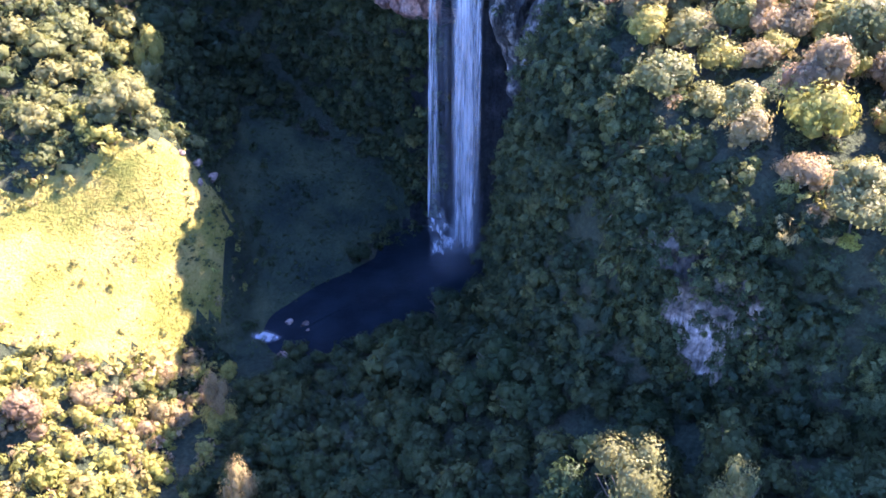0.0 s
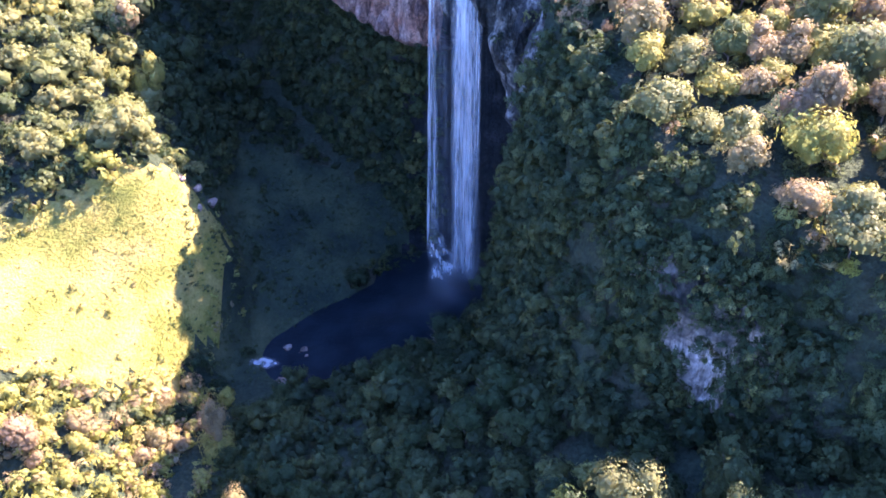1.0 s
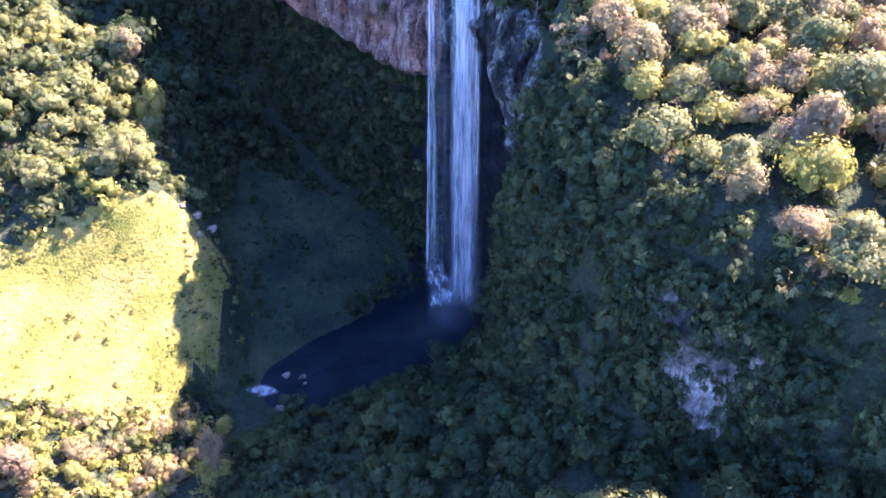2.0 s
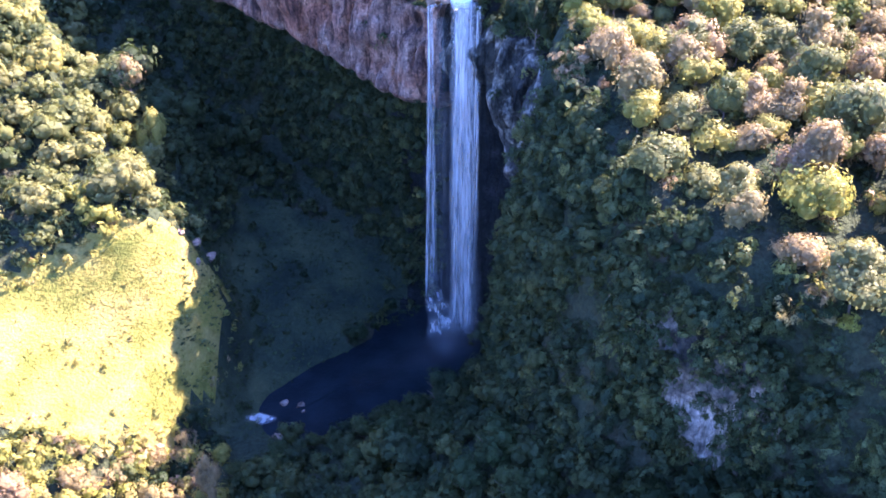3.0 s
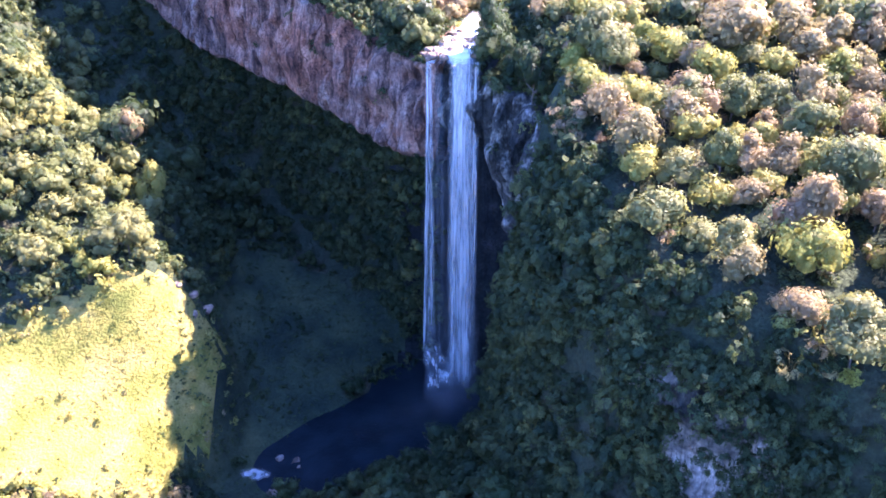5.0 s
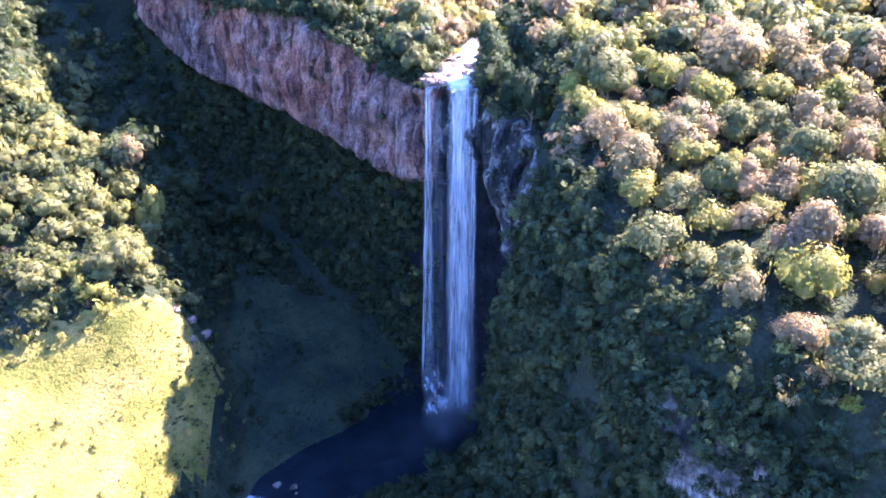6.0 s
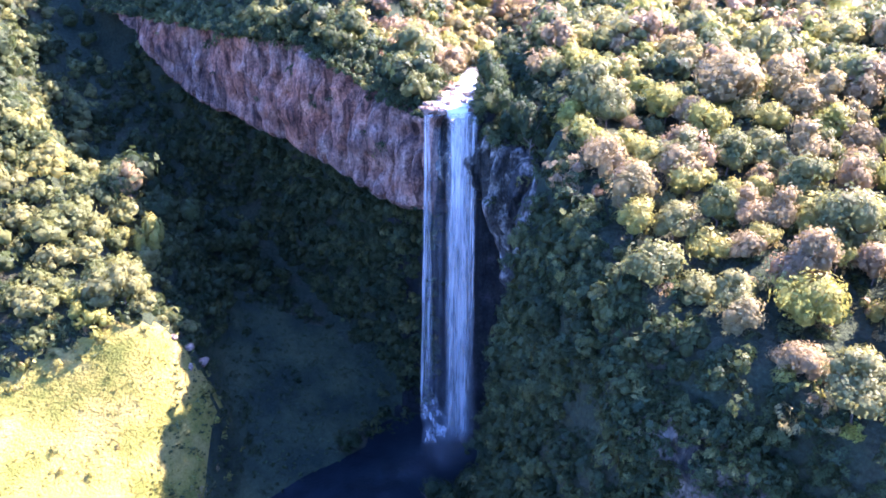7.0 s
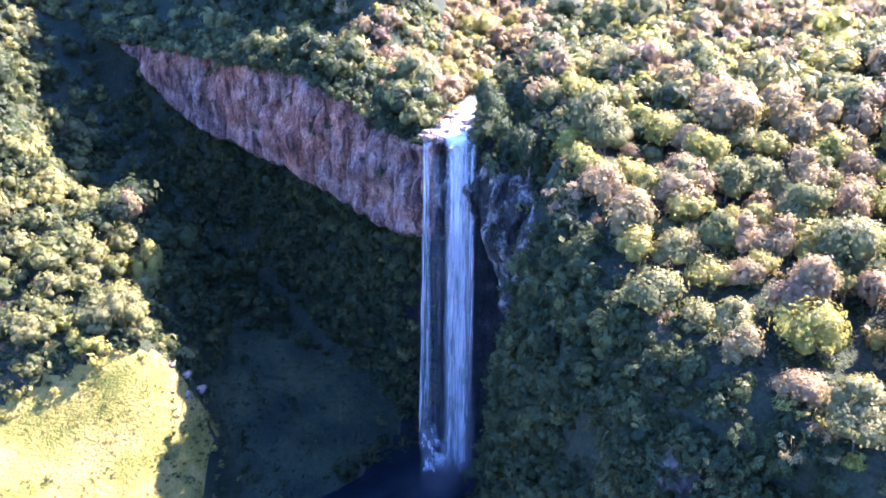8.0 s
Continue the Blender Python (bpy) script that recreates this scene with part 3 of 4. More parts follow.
def trunk_mesh(seed, height, radius, wide, reach):
    """A tapered, slightly bent trunk, going into the soil, with limbs that run up into the crown."""
    rng = random.Random(seed)
    bm = bmesh.new()
    p, r = Vector((0, 0, -2.5)), radius * 1.2
    top = height + reach * 0.6
    steps = 5
    knots = [p]
    for k in range(steps):
        q = Vector((rng.uniform(-0.3, 0.3) * k * 0.4, rng.uniform(-0.3, 0.3) * k * 0.4, -2.5 + (top + 2.5) * (k + 1) / steps))
        tube(bm, p, q, r, r * 0.78)
        p, r = q, r * 0.78
        knots.append(q)
    for k in range(7):
        t = rng.uniform(0, 2 * math.pi)
        foot = knots[3].lerp(knots[5], rng.random() * 0.7)
        elbow = foot + Vector((math.cos(t) * wide * 0.35, math.sin(t) * wide * 0.35, reach * rng.uniform(0.1, 0.3)))
        tip = elbow + Vector((math.cos(t) * wide * 0.3, math.sin(t) * wide * 0.3, reach * rng.uniform(0.15, 0.4)))
        tube(bm, foot, elbow, radius * 0.38, radius * 0.25, 5)
        tube(bm, elbow, tip, radius * 0.25, radius * 0.08, 4)
    me = bpy.data.meshes.new("trunk")
    bm.to_mesh(me)
    bm.free()
    me.materials.append(bark)
    return me


def tree_model(seed, wide, tall, stem, leaves, size, mat, open_work=0.0):
    v, q, t, n = crown_parts(seed, wide, tall, 18, leaves, size, open_work)
    return mesh_of("crown", v + np.array([0, 0, stem]), q, t, mat, None, n), trunk_mesh(seed, stem, 0.09 + wide * 0.035, wide, tall * 0.8)


KINDS = {
    "green": (leaf_green, "dark green broadleaf tree with a rounded crown on the slope", "evergreen trees of the gorge"),
    "yellow": (leaf_yellow, "yellow-green broadleaf tree with a dense bright crown", "yellow-green trees of the hillside"),
    "dry": (leaf_dry, "tree with a pinkish beige, half bare, twiggy crown", "dry pinkish trees of the hillside"),
    "olive": (leaf_olive, "olive green broadleaf tree with a clumpy crown", "olive trees of the hillside"),
}
MODELS = {}
for n_kind, kind in enumerate(KINDS):
    for k in range(4):
        loose = 0.19 if kind == "dry" else (0.06, 0.1, 0.15, 0.05)[k]
        MODELS[kind, k] = tree_model(100 + n_kind * 10 + k, 4.0, (4.6, 5.6, 4.0, 6.4)[k], (1.8, 2.4, 1.5, 2.8)[k], 1500, 0.28, KINDS[kind][0], loose)


# finer crowns for the trees that stand closest
MODELS["olive", 4] = tree_model(151, 4.0, 6.6, 2.6, 5200, 0.15, leaf_olive, 0.16)
MODELS["dry", 4] = tree_model(152, 4.0, 6.2, 2.6, 4200, 0.16, leaf_dry, 0.19)


def plant(kind, k, x, y, z, size, turn, squash=1.0):
    crown, trunk = MODELS[kind, k]
    label, group = KINDS[kind][1], KINDS[kind][2]
    tree = tagged(new("tree"), label, "tree", group)
    for name, me in (("trunk", trunk), ("crown", crown)):
        part = new(name, me)
        part.parent = tree
    tree.matrix_basis = pose(x, y, z, 0, 0, turn) @ Matrix.Diagonal((size, size, size * squash, 1))
    return tree


def steepness(x, y):
    e = 1.5
    return np.hypot(ground_height(x + e, y) - ground_height(x - e, y), ground_height(x, y + e) - ground_height(x, y - e)) / (2 * e)


def in_meadow(x, y):
    back = 126 + 0.47 * np.clip(x + 77, -12, 40) + 3 * wavy(x, y, 12, 77)
    front = 103 + 6 * smooth(-58, -50, x) + 3 * wavy(x, y, 9, 78)
    # Ends near the shadow's edge; the turf beyond is painted as shade.
    return (x < -42.5 - 5 * (1 - smooth(106, 124, y)) + 2.5 * wavy(x, y, 6, 79, 5)) & (x > -128) & (y > front) & (y < back)


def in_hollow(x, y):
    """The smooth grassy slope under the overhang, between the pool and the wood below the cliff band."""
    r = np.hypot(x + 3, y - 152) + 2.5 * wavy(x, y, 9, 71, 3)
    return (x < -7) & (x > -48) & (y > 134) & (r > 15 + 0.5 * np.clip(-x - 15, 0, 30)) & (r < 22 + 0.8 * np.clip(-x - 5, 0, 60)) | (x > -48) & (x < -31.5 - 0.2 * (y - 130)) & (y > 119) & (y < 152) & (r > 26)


def in_water(x, y):
    t = np.clip(((x - 2) * -28 + (y - 150) * -22) / 1268, 0, 1)
    basin = np.hypot(x - 2 + 28 * t, y - 150 + 22 * t) < 13.5 - 4 * t
    river = np.abs(x - np.interp(y, RIVER_Y, RIVER_X)) < np.where(y < 116, 2.0, 4.5)
    stream = (x - stream_x(y) < 6.0) & (x - stream_x(y) > -6.5 + 3.5 * smooth(160, 192, y)) & (y > 148) & (y < 200)
    hall = (x > -8) & (x < 11) & (y > 135) & (y < 160)
    return (river & (y < 150)) | basin | stream | hall


def scatter(x0, x1, y0, y1, gap, seed):
    rng = np.random.default_rng(seed)
    gx, gy = np.meshgrid(np.arange(x0, x1, gap), np.arange(y0, y1, gap))
    x = (gx + (np.arange(gx.shape[0]) % 2)[:, None] * gap / 2).ravel() + rng.uniform(-0.38, 0.38, gx.size) * gap
    y = gy.ravel() + rng.uniform(-0.38, 0.38, gx.size) * gap
    return x, y, rng


def area_points(x0, x1, y0, y1, step, per_metre, seed):
    """Points spread evenly over the slanting surface of the ground, with the direction in which it faces."""
    x, y, rng = scatter(x0, x1, y0, y1, step, seed)
    e = 0.8
    gx = (ground_height(x + e, y) - ground_height(x - e, y)) / (2 * e)
    gy = (ground_height(x, y + e) - ground_height(x, y - e)) / (2 * e)
    area = np.sqrt(1 + gx ** 2 + gy ** 2)
    count = np.floor(per_metre * step * step * area + rng.random(len(x))).astype(int)
    pick = np.repeat(np.arange(len(x)), count)
    x, y = x[pick] + rng.uniform(-0.5, 0.5, len(pick)) * step, y[pick] + rng.uniform(-0.5, 0.5, len(pick)) * step
    n = np.column_stack([-gx[pick], -gy[pick], np.ones(len(pick))]) / area[pick][:, None]
    return x, y, n, rng


class Heap:
    """Gathers many small plants into one mesh."""

    def __init__(self):
        self.v, self.q, self.t, self.n, self.tone, self.base = [], [], [], [], [], 0

    def add(self, model, x, y, z, size, turn, tone, squash=1.0):
        v, q, t, n = model
        c, d = math.cos(turn), math.sin(turn)
        self.n.append(np.column_stack([n[:, 0] * c - n[:, 1] * d, n[:, 0] * d + n[:, 1] * c, n[:, 2]]))
        c, d = c * size, d * size
        w = np.column_stack([v[:, 0] * c - v[:, 1] * d + x, v[:, 0] * d + v[:, 1] * c + y, v[:, 2] * size * squash + z])
        self.v.append(w)
        self.q.append(q + self.base)
        self.t.append(t + self.base)
        self.tone.append(np.full(len(w), tone))
        self.base += len(w)

    def put(self, name, mat, label, category):
        me = mesh_of(name, np.concatenate(self.v), np.concatenate(self.q), np.concatenate(self.t), mat, np.concatenate(self.tone), np.concatenate(self.n))
        return tagged(new(name, me), label, category, kind="stuff")


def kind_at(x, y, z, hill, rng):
    # Shaded zones are given dark green leaves, which puts shade into the colour.
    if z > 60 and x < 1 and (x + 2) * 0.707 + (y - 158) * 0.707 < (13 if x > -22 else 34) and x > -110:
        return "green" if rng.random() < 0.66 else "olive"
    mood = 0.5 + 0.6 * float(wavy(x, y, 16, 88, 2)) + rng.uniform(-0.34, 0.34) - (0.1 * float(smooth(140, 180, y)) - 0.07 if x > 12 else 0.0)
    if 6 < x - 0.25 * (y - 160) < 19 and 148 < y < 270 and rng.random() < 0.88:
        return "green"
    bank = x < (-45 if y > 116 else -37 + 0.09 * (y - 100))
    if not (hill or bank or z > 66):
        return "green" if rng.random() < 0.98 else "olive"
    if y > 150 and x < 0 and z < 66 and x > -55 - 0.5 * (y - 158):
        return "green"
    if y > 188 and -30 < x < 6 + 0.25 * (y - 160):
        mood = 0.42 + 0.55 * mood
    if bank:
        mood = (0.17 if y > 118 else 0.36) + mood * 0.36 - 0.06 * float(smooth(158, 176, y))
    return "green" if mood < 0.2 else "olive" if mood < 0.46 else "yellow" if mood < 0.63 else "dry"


def tone_of(kind, rng):
    low, high = {"green": (0, 0.25), "olive": (0.25, 0.6), "yellow": (0.6, 0.8), "dry": (0.82, 1.0)}[kind]
    return rng.uniform(low, high)


def on_shelf(x, y):
    """The top of the rock shelf, which the ground's own sheet lies below."""
    band, flank, cliff = rim(x, y)
    raw = (x + 2) * 0.707 + (y - 158) * 0.707
    return (raw > 1.5) & (raw < 19) & (x < 9) & (x > -104)


def footing(x, y):
    raw = (x + 2) * 0.707 + (y - 158) * 0.707
    shelf = shelf_top(np.clip((-x + y - 140) / 226, 0, 1)) + 0.3
    return np.where(on_shelf(x, y), np.maximum(ground_height(x, y), shelf), ground_height(x, y))


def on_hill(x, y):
    """The sunlit top of the hill beside the falls, down to the edge of its shaded front; it gets the paler leaves."""
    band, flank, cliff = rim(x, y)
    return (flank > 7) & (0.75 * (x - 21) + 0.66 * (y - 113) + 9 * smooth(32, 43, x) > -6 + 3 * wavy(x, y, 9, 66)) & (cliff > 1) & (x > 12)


def bare_rock(x, y):
    """Close to the places where the pale lower cliff shows."""
    z, inside = ground_height(x, y), False
    for x0, x1, z0, z1 in BARE:
        inside = inside | (x > x0 - 0.8) & (x < x1 + 0.8) & (z > z0 - 2.5) & (z < z1 + 2.5)
    return inside & (rim(x, y)[2] < 13)


def woods():
    x, y, rng = scatter(-170, 180, 45, 320, 4.5, 7)
    keep = (np.abs(x) < 0.62 * y + 12) & ~in_meadow(x, y) & ~in_water(x, y) & ((steepness(x, y) < 2.6) | on_shelf(x, y)) & ~in_hollow(x, y)
    keep &= ~((np.hypot(x + 3, y - 152) < 52) & (y > 152) & (x < 6) & ((x + 2) * 0.707 + (y - 158) * 0.707 < 2) & (rng.random(len(x)) < 0.8))
    x, y = x[keep], y[keep]
    z = footing(x, y)
    band, flank, cliff = rim(x, y)
    hill = on_hill(x, y)
    reach = np.hypot(x, y)
    mids = [crown_parts(200 + k, 4.0, (4.6, 5.6, 4.0)[k % 3], 10, 240, 0.52, 0.16) for k in range(6)]
    fars = [crown_parts(300 + k, 4.0, (4.4, 5.6, 3.8)[k % 3], 6, 100, 0.78, 0.15) for k in range(6)]
    mid, far, made = Heap(), Heap(), 0
    for i in np.argsort(reach):
        if reach[i] > 215 and rng.random() < 0.4:
            continue
        s = rng.uniform(0.55, 0.95) * (1.0 if rng.random() < 0.85 else 1.45) * (1.0 if reach[i] < 160 else 1.15) * (0.72 if x[i] < -38 and y[i] < 118 else 1.0)
        if hill[i] or (x[i] < -45 and y[i] > 118):
            if rng.random() < 0.22:
                continue
            s *= rng.uniform(0.95, 1.3)
        if not hill[i] and x[i] > 12 and y[i] < 126 and z[i] > 38:
            s *= 0.55
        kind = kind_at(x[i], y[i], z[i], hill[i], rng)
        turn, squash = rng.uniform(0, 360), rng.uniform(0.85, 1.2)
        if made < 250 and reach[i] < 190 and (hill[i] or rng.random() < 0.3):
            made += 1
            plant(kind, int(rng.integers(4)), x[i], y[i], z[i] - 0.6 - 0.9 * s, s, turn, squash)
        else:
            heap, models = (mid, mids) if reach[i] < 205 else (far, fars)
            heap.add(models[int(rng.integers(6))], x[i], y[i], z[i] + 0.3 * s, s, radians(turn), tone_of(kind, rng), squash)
    sx, sy, n, rng = area_points(-100, 60, 85, 250, 3.0, 0.075, 29)
    band, flank, cliff = rim(sx, sy)
    keep = (n[:, 2] < 0.5) & ~((sy > 126) & (sx > 6) & (sx < 24) & (ground_height(sx, sy) > 44)) & ~in_water(sx, sy) & ~bare_rock(sx, sy) & ~in_hollow(sx, sy) & ~in_meadow(sx, sy)
    for a, b, m in zip(sx[keep], sy[keep], n[keep]):
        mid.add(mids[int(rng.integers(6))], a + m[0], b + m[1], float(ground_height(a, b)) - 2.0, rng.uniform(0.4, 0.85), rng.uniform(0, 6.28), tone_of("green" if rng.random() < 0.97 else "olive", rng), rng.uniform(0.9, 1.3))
    mid.put("woodland", wood_mix, "mixed green and olive woodland covering the gorge sides", "woodland")
    far.put("distant_woodland", wood_mix, "mixed olive and beige woodland covering the plateau and far slopes", "woodland")
    print("trees", made, "mid", len(mid.v), "far", len(far.v))


woods()


def landmark(kind, k, x, y, size, squash, label, sink=0.8):
    tree = plant(kind, k, x, y, float(ground_height(x, y)) - sink, size, 40 * k + 13 * x, squash)
    tree["label"] = label
    for piece in tree.children:
        if sink < 0 and piece.name.startswith("trunk"):
            piece.scale, piece.location = (1, 1, 1.0), (0, 0, -2.0)


def outer_woods():
    """The same forest goes on over the sides and behind, more coarsely."""
    x, y, rng = scatter(-250, 290, -100, 400, 14.0, 57)
    inside = (np.abs(x) < 0.62 * y + 12) & (y > 45) & (y < 320)
    keep = ~inside & ~in_water(x, y) & ~in_meadow(x, y) & (steepness(x, y) < 2.6)
    models = [crown_parts(800 + k, 4.0, (4.4, 5.4, 3.8)[k % 3], 4, 30, 1.5, 0.08) for k in range(6)]
    heap = Heap()
    for a, b in zip(x[keep], y[keep]):
        kind = rng.choice(["green", "olive", "yellow", "dry"], p=[0.4, 0.3, 0.18, 0.12])
        heap.add(models[int(rng.integers(6))], a, b, float(ground_height(a, b)) + 0.3, rng.uniform(1.3, 2.2), rng.uniform(0, 6.28), tone_of(kind, rng), rng.uniform(0.9, 1.2))
    heap.put("outer_woodland", wood_mix, "mixed forest going on over the hills and the valley", "woodland")


outer_woods()
landmark("olive", 4, 19.9, 62, 1.35, 1.5, "tall sunlit pale green tree rising from the shaded slope")
landmark("olive", 4, 28.9, 56.3, 0.75, 2.5, "sunlit olive tree rising from the shaded slope")
landmark("yellow", 2, 44, 91.5, 1.35, 1.1, "large bright yellow-green tree on the hillside")
landmark("dry", 0, 48, 140, 2.0, 0.9, "large spreading pinkish beige tree on the hillside")
landmark("dry", 1, -63.5, 170, 1.1, 1.2, "pale sunlit tree standing out of the shaded slope")
landmark("yellow", 0, -58.5, 164, 1.1, 1.7, "yellow-green sunlit tree at the edge of the shade")
landmark("dry", 4, -37.5, 102.8, 0.68, 2.0, "orange-brown tree beside the shaded river")
landmark("dry", 4, -28.6, 80, 0.7, 2.3, "pinkish tree beside the shaded river")
for tx, ty, tk in ((-9, 262, "dry"), (40, 236, "olive"), (-52, 236, "green"), (-70, 252, "green"), (-84, 262, "green"), (-33, 233, "green"), (-20, 240, "olive"), (-95, 266, "green")):
    landmark(tk, 1, tx, ty, 0.75, 2.3, "tall slender tree with a long bare trunk", -5.0)
for tx, ty, tz, tk in ((10.8, 155.2, 67.6, 1), (9.8, 158.2, 70.8, 3), (14.4, 150.4, 65.4, 1), (16.5, 146, 63.4, 3), (11.2, 161.5, 71, 0)):
    bank_tree = plant("green", tk, tx, ty, tz, 0.85, 47 * tx, 1.4)
    bank_tree["label"] = "tall dark green tree on the bank beside the falls"
landmark("green", 3, 3.3, 89, 1.05, 1.0, "light green tree among darker trees of the valley")


def undergrowth():
    """Low shrubs between and below the trees, also on the steep ground."""
    x, y, n, rng = area_points(-150, 150, 45, 250, 4.0, 0.12, 17)
    keep = (np.abs(x) < 0.6 * y + 8) & ~in_meadow(x, y) & ~in_water(x, y)
    x, y, n = x[keep], y[keep], n[keep]
    ex, ey, en, _ = area_points(-95, -28, 50, 116, 4.0, 0.2, 19)
    keep = (np.abs(ex) < 0.75 * ey + 8) & ~in_meadow(ex, ey) & ~in_water(ex, ey)
    x, y, n = np.append(x, ex[keep]), np.append(y, ey[keep]), np.concatenate([n, en[keep]])
    gx, gy, gn, _ = area_points(-100, 0, 125, 232, 3.0, 0.08, 33)
    keep = ~in_water(gx, gy) & ~in_meadow(gx, gy) & (ground_height(gx, gy) < 66) & (np.abs(gx) < 0.6 * gy + 8)
    x, y, n = np.append(x, gx[keep]), np.append(y, gy[keep]), np.concatenate([n, gn[keep]])
    hx, hy, hn, _ = area_points(8, 30, 148, 190, 3.0, 0.16, 43)
    keep = (hx - stream_x(hy) > 5.0) & (ground_height(hx, hy) > 60)
    x, y, n = np.append(x, hx[keep]), np.append(y, hy[keep]), np.concatenate([n, hn[keep]])
    fx, fy, fn, _ = area_points(8, 66, 56, 152, 3.0, 0.15, 23)
    keep = ~in_water(fx, fy) & (fn[:, 2] < 0.8) & ~((fy > 126) & (ground_height(fx, fy) > 44)) & ~bare_rock(fx, fy)
    x, y, n = np.append(x, fx[keep]), np.append(y, fy[keep]), np.concatenate([n, fn[keep]])
    keep = ~in_hollow(x, y) | (rng.random(len(x)) < 0.04)
    x, y, n = x[keep], y[keep], n[keep]
    z = np.where(n[:, 2] < 0.55, ground_height(x, y), footing(x, y))
    band, flank, cliff = rim(x, y)
    hill = on_hill(x, y)
    models = [crown_parts(400 + k, 1.9, 1.9, 4, 40, 0.44, 0.21) for k in range(6)]
    heap = Heap()
    for i in range(len(x)):
        # Mostly dark green, so the gaps between crowns are darkened by colour.
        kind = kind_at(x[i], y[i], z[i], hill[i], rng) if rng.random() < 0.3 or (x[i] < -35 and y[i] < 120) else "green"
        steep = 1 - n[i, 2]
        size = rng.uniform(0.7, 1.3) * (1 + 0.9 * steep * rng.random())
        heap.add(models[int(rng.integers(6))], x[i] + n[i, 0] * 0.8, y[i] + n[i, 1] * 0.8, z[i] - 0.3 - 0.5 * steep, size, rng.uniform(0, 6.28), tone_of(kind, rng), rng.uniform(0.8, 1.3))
    heap.put("undergrowth", wood_mix, "dense low shrubs and vines covering the slopes", "shrubs")
    print("undergrowth", len(heap.v))


undergrowth()

def edge_of(co):
    """The upper edge of a cliff: its greatest height, metre by metre along x."""
    cell = np.floor(co[:, 0] / 2)
    keys = np.unique(cell)
    return keys * 2 + 1, np.array([co[cell == k, 2].max() for k in keys])


def cliff_plants(ob, seed, share, bare, name, label, fringe=2.5, fringe_share=2.0, thin=0.07):
    """Bushes rooted in a cliff's face, thin where the rock is bare."""
    me = ob.data
    co = np.empty(len(me.vertices) * 3)
    me.vertices.foreach_get("co", co)
    no = np.empty(len(me.vertices) * 3)
    me.vertices.foreach_get("normal", no)
    co, no = co.reshape(-1, 3), no.reshape(-1, 3)
    rng = np.random.default_rng(seed)
    chance = share * (0.7 + 0.6 * wavy(co[:, 0] * 1.3 + co[:, 1], co[:, 2], 5, seed))
    tall = fringe * (1 + 0.9 * wavy(co[:, 0] - co[:, 1], 0 * co[:, 0], 7, seed + 3, 3))
    head = np.interp(co[:, 0], *edge_of(co))
    chance = np.where(co[:, 2] > head - tall, fringe_share, chance)
    for x0, x1, z0, z1 in bare:
        inside = (co[:, 0] > x0) & (co[:, 0] < x1) & (co[:, 2] > z0) & (co[:, 2] < z1)
        chance = np.where(inside, chance * thin, chance)
    pick = np.nonzero(rng.random(len(co)) < chance)[0]
    models = [crown_parts(500 + k, 1.7, 1.9, 4, 42, 0.38, 0.21) for k in range(6)]
    heap = Heap()
    for i in pick:
        p = co[i]
        heap.add(models[int(rng.integers(6))], p[0] - 0.25, p[1] - 0.6, p[2] - 0.9, rng.uniform(0.6, 1.5), rng.uniform(0, 6.28), tone_of("green" if rng.random() < 0.94 else "olive", rng), rng.uniform(0.8, 1.4))
    heap.put(name, wood_mix, label, "shrubs")
    print(name, len(pick))


cliff_plants(lower_cliff, 5, 0.2, BARE, "cliff_shrubs", "green bushes and creepers hanging on the pale lower cliff", 2.0, 0.3, 0.04)
cliff_plants(nose_cliff, 6, 0.05, [(0, 15, 38, 66), (-4, 9, 55, 76), (-4, 9, 55, 76)], "cliff_shrubs", "green bushes clinging to the rock face beside the fall", 2.0, 0.2)
cliff_plants(band_cliff, 8, 0.002, [(-1.5, 9, 40, 76), (-1.5, 9, 40, 76)], "cliff_shrubs", "dark bushes fringing the top of the red cliff band", 2.2, 0.16)


def turf_sheet(name, x0, x1, y0, y1, inside, mat, label, category, lift):
    xs, ys = np.arange(x0, x1, 1.6), np.arange(y0, y1, 1.6)
    gx, gy = np.meshgrid(xs, ys, indexing="ij")
    v = np.column_stack([gx.ravel(), gy.ravel(), ground_height(gx, gy).ravel() + lift])
    f = sheet(len(xs), len(ys))
    f = f[inside(v[f, 0].mean(1), v[f, 1].mean(1))]
    used, f = np.unique(f, return_inverse=True)
    tagged(flat_mesh(name, v[used], f.reshape(-1, 4), mat), label, category, kind="structure")


turf_sheet("meadow", -129.2, -30, 98.8, 168, in_meadow, meadow_turf, "open sunlit slope of yellow-green turf", "meadow", 0.2)
turf_sheet("grassy_slope", -65.2, 4, 118, 210, in_hollow, painted_shade_turf, "smooth slope of turf under the overhang, its shade painted in dark green", "slope", 0.1)


def hollow_herbs():
    """Low herbs over the shaded slope."""
    x, y, n, rng = area_points(-64, 4, 117, 208, 3.0, 0.6, 67)
    keep = in_hollow(x, y)
    x, y = x[keep], y[keep]
    z = ground_height(x, y)
    models = [crown_parts(640 + k, 1.0, 0.45, 1, 12, 0.3, 0.35) for k in range(6)]
    heap = Heap()
    for i in range(len(x)):
        tone = np.clip(0.1 + 0.1 * wavy(x[i], y[i], 8, 93, 3) + rng.uniform(-0.03, 0.03), 0, 0.24)
        heap.add(models[int(rng.integers(6))], x[i], y[i], z[i] - 0.1, rng.uniform(0.6, 1.3), rng.uniform(0, 6.28), float(tone), 0.6)
    heap.put("low_herbs", wood_mix, "low dark green herbs on the shaded slope", "grass")


hollow_herbs()


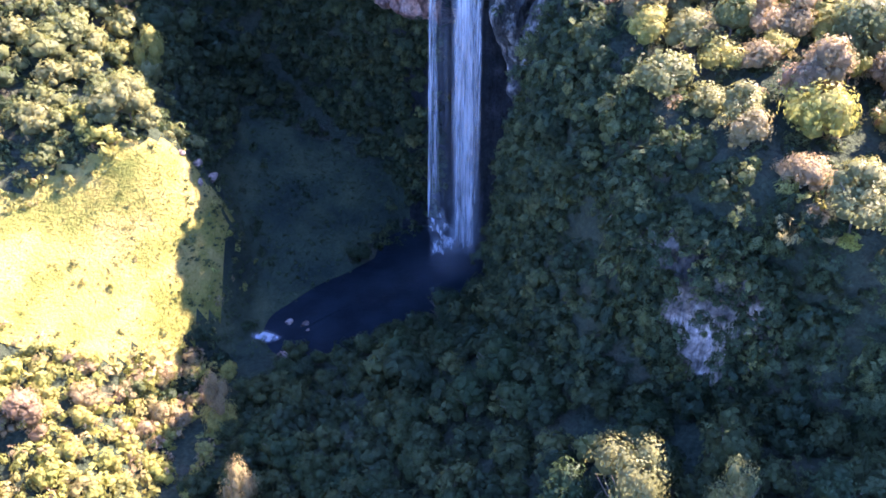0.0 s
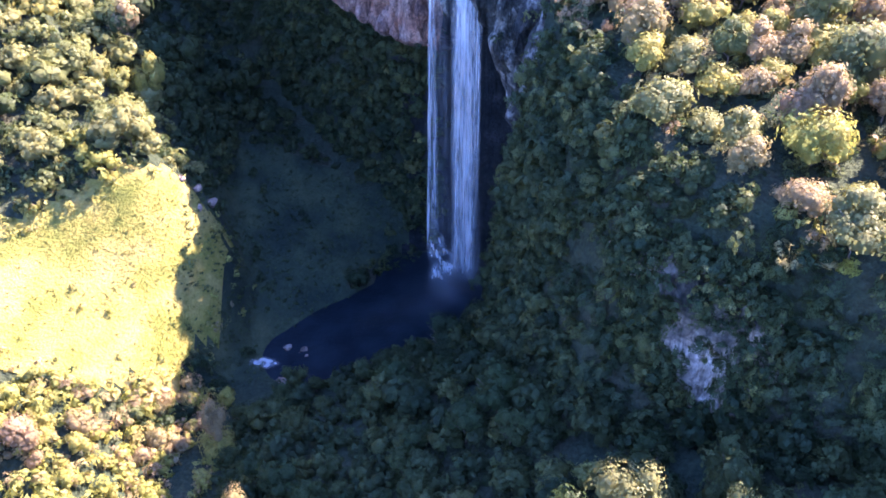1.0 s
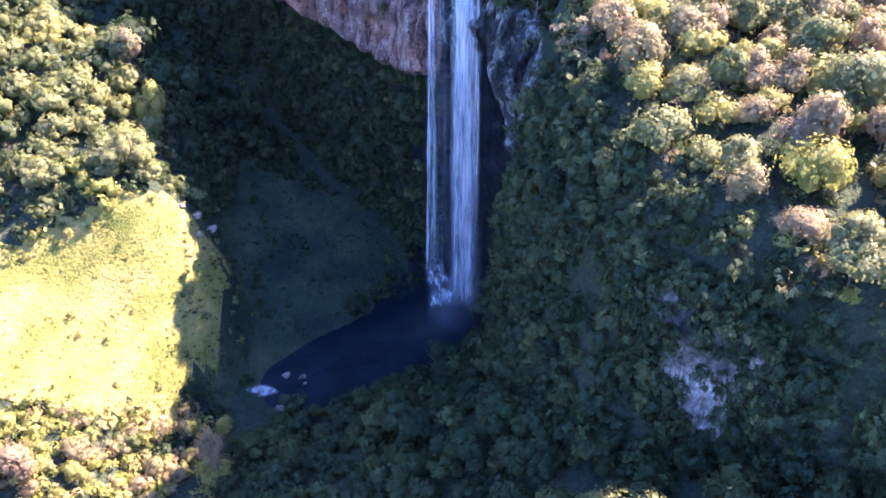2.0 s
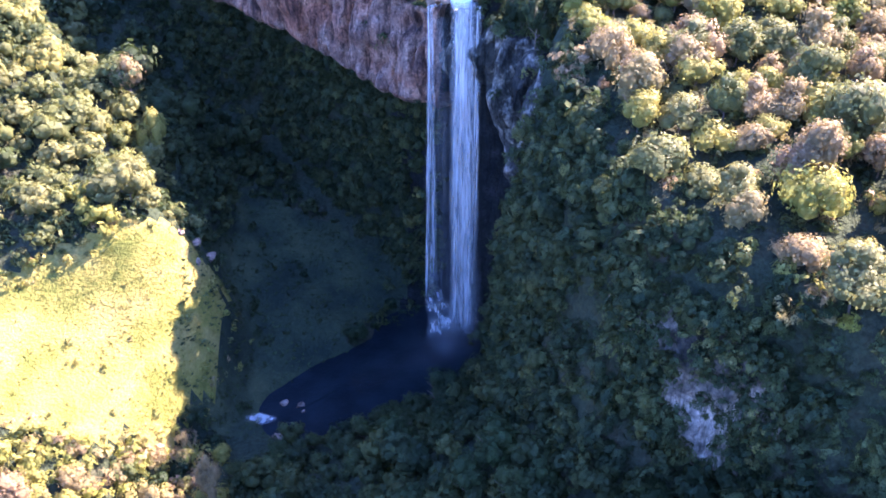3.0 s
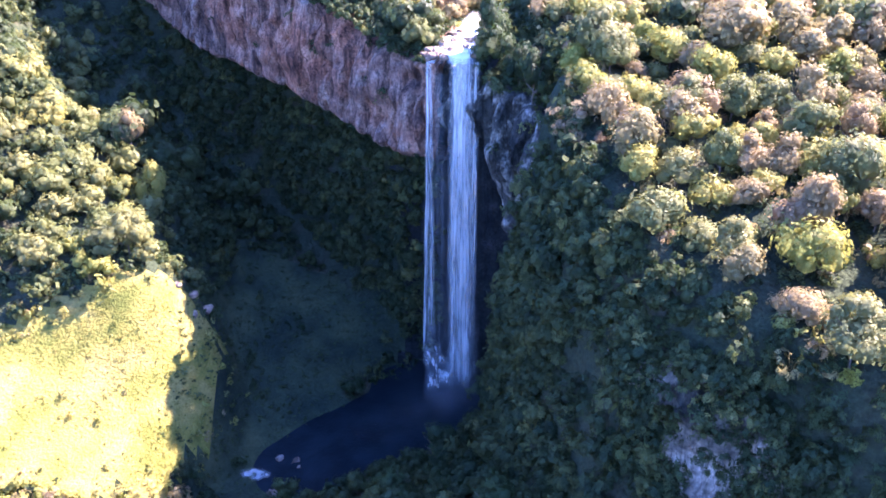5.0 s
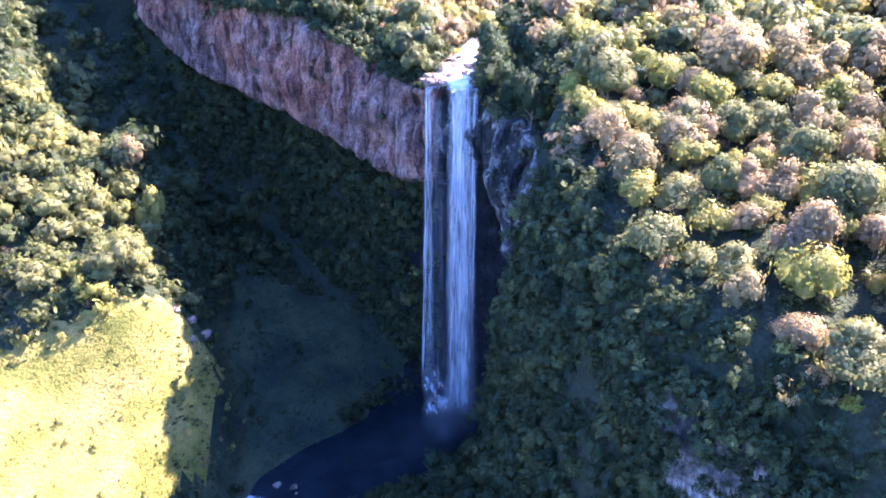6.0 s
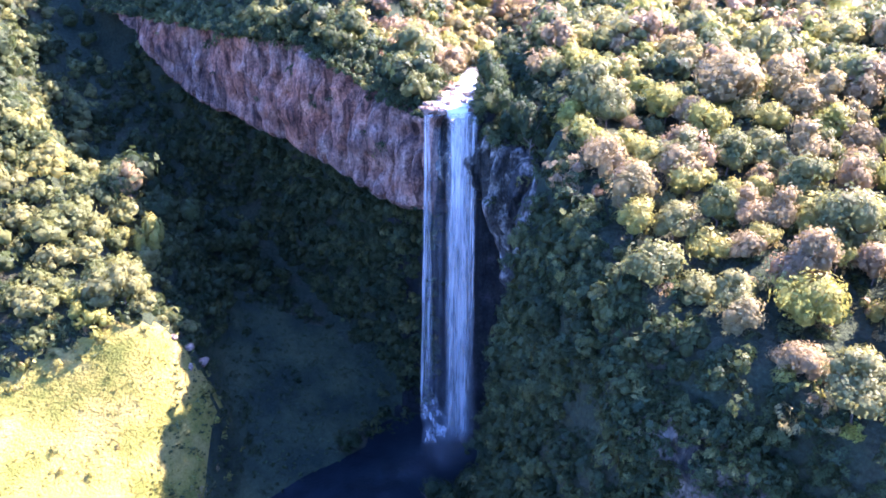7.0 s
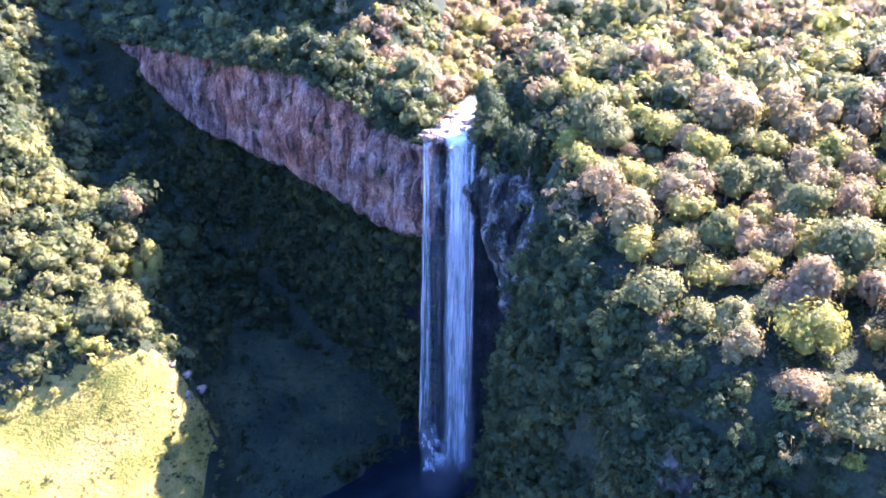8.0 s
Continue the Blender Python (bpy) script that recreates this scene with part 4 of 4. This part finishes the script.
def build_meadow():
    """Tall, rank grass and herbs over the open slope, with some low shrubs in it."""
    x, y, n, rng = area_points(-128, -28, 100, 165, 3.0, 1.5, 27)
    keep = in_meadow(x, y)
    x, y = x[keep], y[keep]
    z = ground_height(x, y)
    models = [crown_parts(600 + k, 0.6, 0.28, 1, 7, 0.2, 0.35) for k in range(8)]
    heap = Heap()
    for i in range(len(x)):
        tone = np.clip(0.45 + 0.45 * wavy(x[i], y[i], 7, 91, 3) + rng.uniform(-0.15, 0.15), 0, 0.97)
        heap.add(models[int(rng.integers(8))], x[i], y[i], z[i] - 0.1, rng.uniform(0.7, 1.5), rng.uniform(0, 6.28), float(tone), 0.5)
    heap.put("meadow_grass", meadow_leaf, "tall yellow-green grass and herbs on the sunlit slope", "grass")
    print("tufts", len(heap.v))


build_meadow()


def shelf_fringe():
    """Bushes and small trees crowding the upper edge of the red cliff band."""
    rng = np.random.default_rng(83)
    small = [crown_parts(860 + k, 1.9, 1.9, 4, 60, 0.36, 0.1) for k in range(5)]
    large = [crown_parts(870 + k, 3.6, 5.0, 9, 200, 0.5, 0.08) for k in range(5)]
    bushes, trees = Heap(), Heap()
    for along in np.arange(0.088, 0.93, 0.0052):
        for row in range(5):
            a = along + rng.uniform(-0.0026, 0.0026)
            dense = 0.62 + 0.7 * float(wavy(a * 160, row * 0.3, 9.0, 84, 2))
            if rng.random() > (dense if row == 0 else 0.9):
                continue
            if row > 1 and a < 0.112:
                continue
            raw = (0.0, 1.6, 3.2, 5.0, 7.2)[row] + rng.uniform(-0.8, 0.8)
            # along the band, then back from its edge
            x, y = 8 - 113 * a + 0.707 * raw, 148 + 113 * a + 0.707 * raw
            z = float(shelf_top(a)) - (0.9 if row else 1.6)
            kind = "green" if rng.random() < 0.85 else "olive"
            if row < 3 or rng.random() < 0.45:
                bushes.add(small[int(rng.integers(5))], x, y, z, rng.uniform(0.6, 1.25), rng.uniform(0, 6.28), tone_of(kind, rng), rng.uniform(0.8, 1.3))
            else:
                trees.add(large[int(rng.integers(5))], x, y, z, rng.uniform(0.6, 1.0), rng.uniform(0, 6.28), tone_of(kind, rng), rng.uniform(1.0, 1.4))
    bushes.put("shelf_bushes", wood_mix, "dark green bushes crowding the edge of the cliff band", "shrubs")
    trees.put("shelf_trees", wood_mix, "dark green trees standing close behind the cliff edge", "woodland")


shelf_fringe()


def meadow_shrubs():
    """Low bushes along the edge of the meadow and scattered in it."""
    x, y, n, rng = area_points(-125, -34, 98, 165, 3.0, 0.3, 37)
    a = in_meadow(x, y)
    rim_zone = np.zeros(len(x), bool)
    for dx, dy in ((3, 0), (-3, 0), (0, 3), (0, -3)):
        rim_zone |= in_meadow(x + dx, y + dy) != a
    keep = (rim_zone & (rng.random(len(x)) < np.where(x > -56, 0.3, 0.75))) | (a & (wavy(x, y, 9, 97, 2) > 0.3) & (rng.random(len(x)) < 0.22))
    models = [crown_parts(700 + k, 1.7, 1.5, 4, 60, 0.3, 0.21) for k in range(6)]
    heap = Heap()
    for a, b in zip(x[keep], y[keep]):
        kind = rng.choice(["olive", "yellow", "green", "dry"], p=[0.4, 0.3, 0.18, 0.12])
        heap.add(models[int(rng.integers(6))], a, b, float(ground_height(a, b)) - 0.3, rng.uniform(0.5, 1.15), rng.uniform(0, 6.28), tone_of(kind, rng), rng.uniform(0.8, 1.2))
    heap.put("meadow_shrubs", wood_mix, "low olive bushes round and in the sunlit meadow", "shrubs")


meadow_shrubs()

# ---- boulders ----
ROCKS = [boulder_mesh(k) for k in range(5)]
for k, (bx, by, size) in enumerate([(-45.4, 145.0, 2.0), (-46.6, 141.5, 1.7), (-45.2, 138.5, 1.6), (-48, 139.5, 1.2)]):
    boulder(ROCKS[k % 5], bx, by, float(ground_height(bx, by)) - size * 0.12, size, 37 * k, "sunlit pale brown boulder at the meadow's edge")
for k, (bx, by, size) in enumerate([(-0.5, 153.6, 1.9), (1.3, 153.4, 1.5), (0.4, 156.0, 1.6), (-2.0, 155.4, 1.4), (6.9, 154.2, 1.2), (2.4, 158.4, 1.2), (-1.2, 158.6, 1.3), (5.4, 160.8, 1.1), (1.0, 162.5, 1.2), (6.2, 166, 1.2), (3.2, 170, 1.1)]):
    boulder(ROCKS[(k + 2) % 5], bx, by, 71.35 + 0.045 * (by - 154), size, 61 * k, "wet brown boulder splitting the stream at the lip")
rock_rng = random.Random(3)
for k in range(14):
    by = rock_rng.uniform(153.5, 182)
    bx = float(stream_x(by)) + rock_rng.choice((-1, 1)) * rock_rng.uniform(1.0, 4.6)
    boulder(ROCKS[k % 5], bx, by, 71.2 + 0.045 * (by - 155), rock_rng.uniform(0.5, 1.3), 51 * k, "wet brown boulder in the foaming stream")
for k in range(8):
    by = rock_rng.uniform(118, 130)
    bx = float(np.interp(by, RIVER_Y, RIVER_X)) + rock_rng.uniform(-4.5, 4.5)
    boulder(ROCKS[k % 5], bx, by, 0.6, rock_rng.uniform(0.5, 1.5), 71 * k, "dark brown boulder in the shaded river bed")


def rapids():
    x, y = np.meshgrid(np.linspace(-37, -30.5, 22), np.linspace(122.5, 126.5, 14), indexing="ij")
    z = 1.15 + 0.3 * wavy(x, y, 1.1, 45)
    body = np.clip(0.3 + 0.9 * wavy(x, y, 1.8, 46, 3), 0, 1) * np.clip(2 - np.hypot((x + 33.8) / 1.6, (y - 124.5) / 1.0), 0, 1)
    ob = flat_mesh("rapids", np.column_stack([x.ravel(), y.ravel(), z.ravel()]), sheet(22, 14), foam_water, tone=body.ravel(), attribute="body")
    tagged(ob, "small patch of white rapids in the shaded river", "water", kind="structure")


rapids()
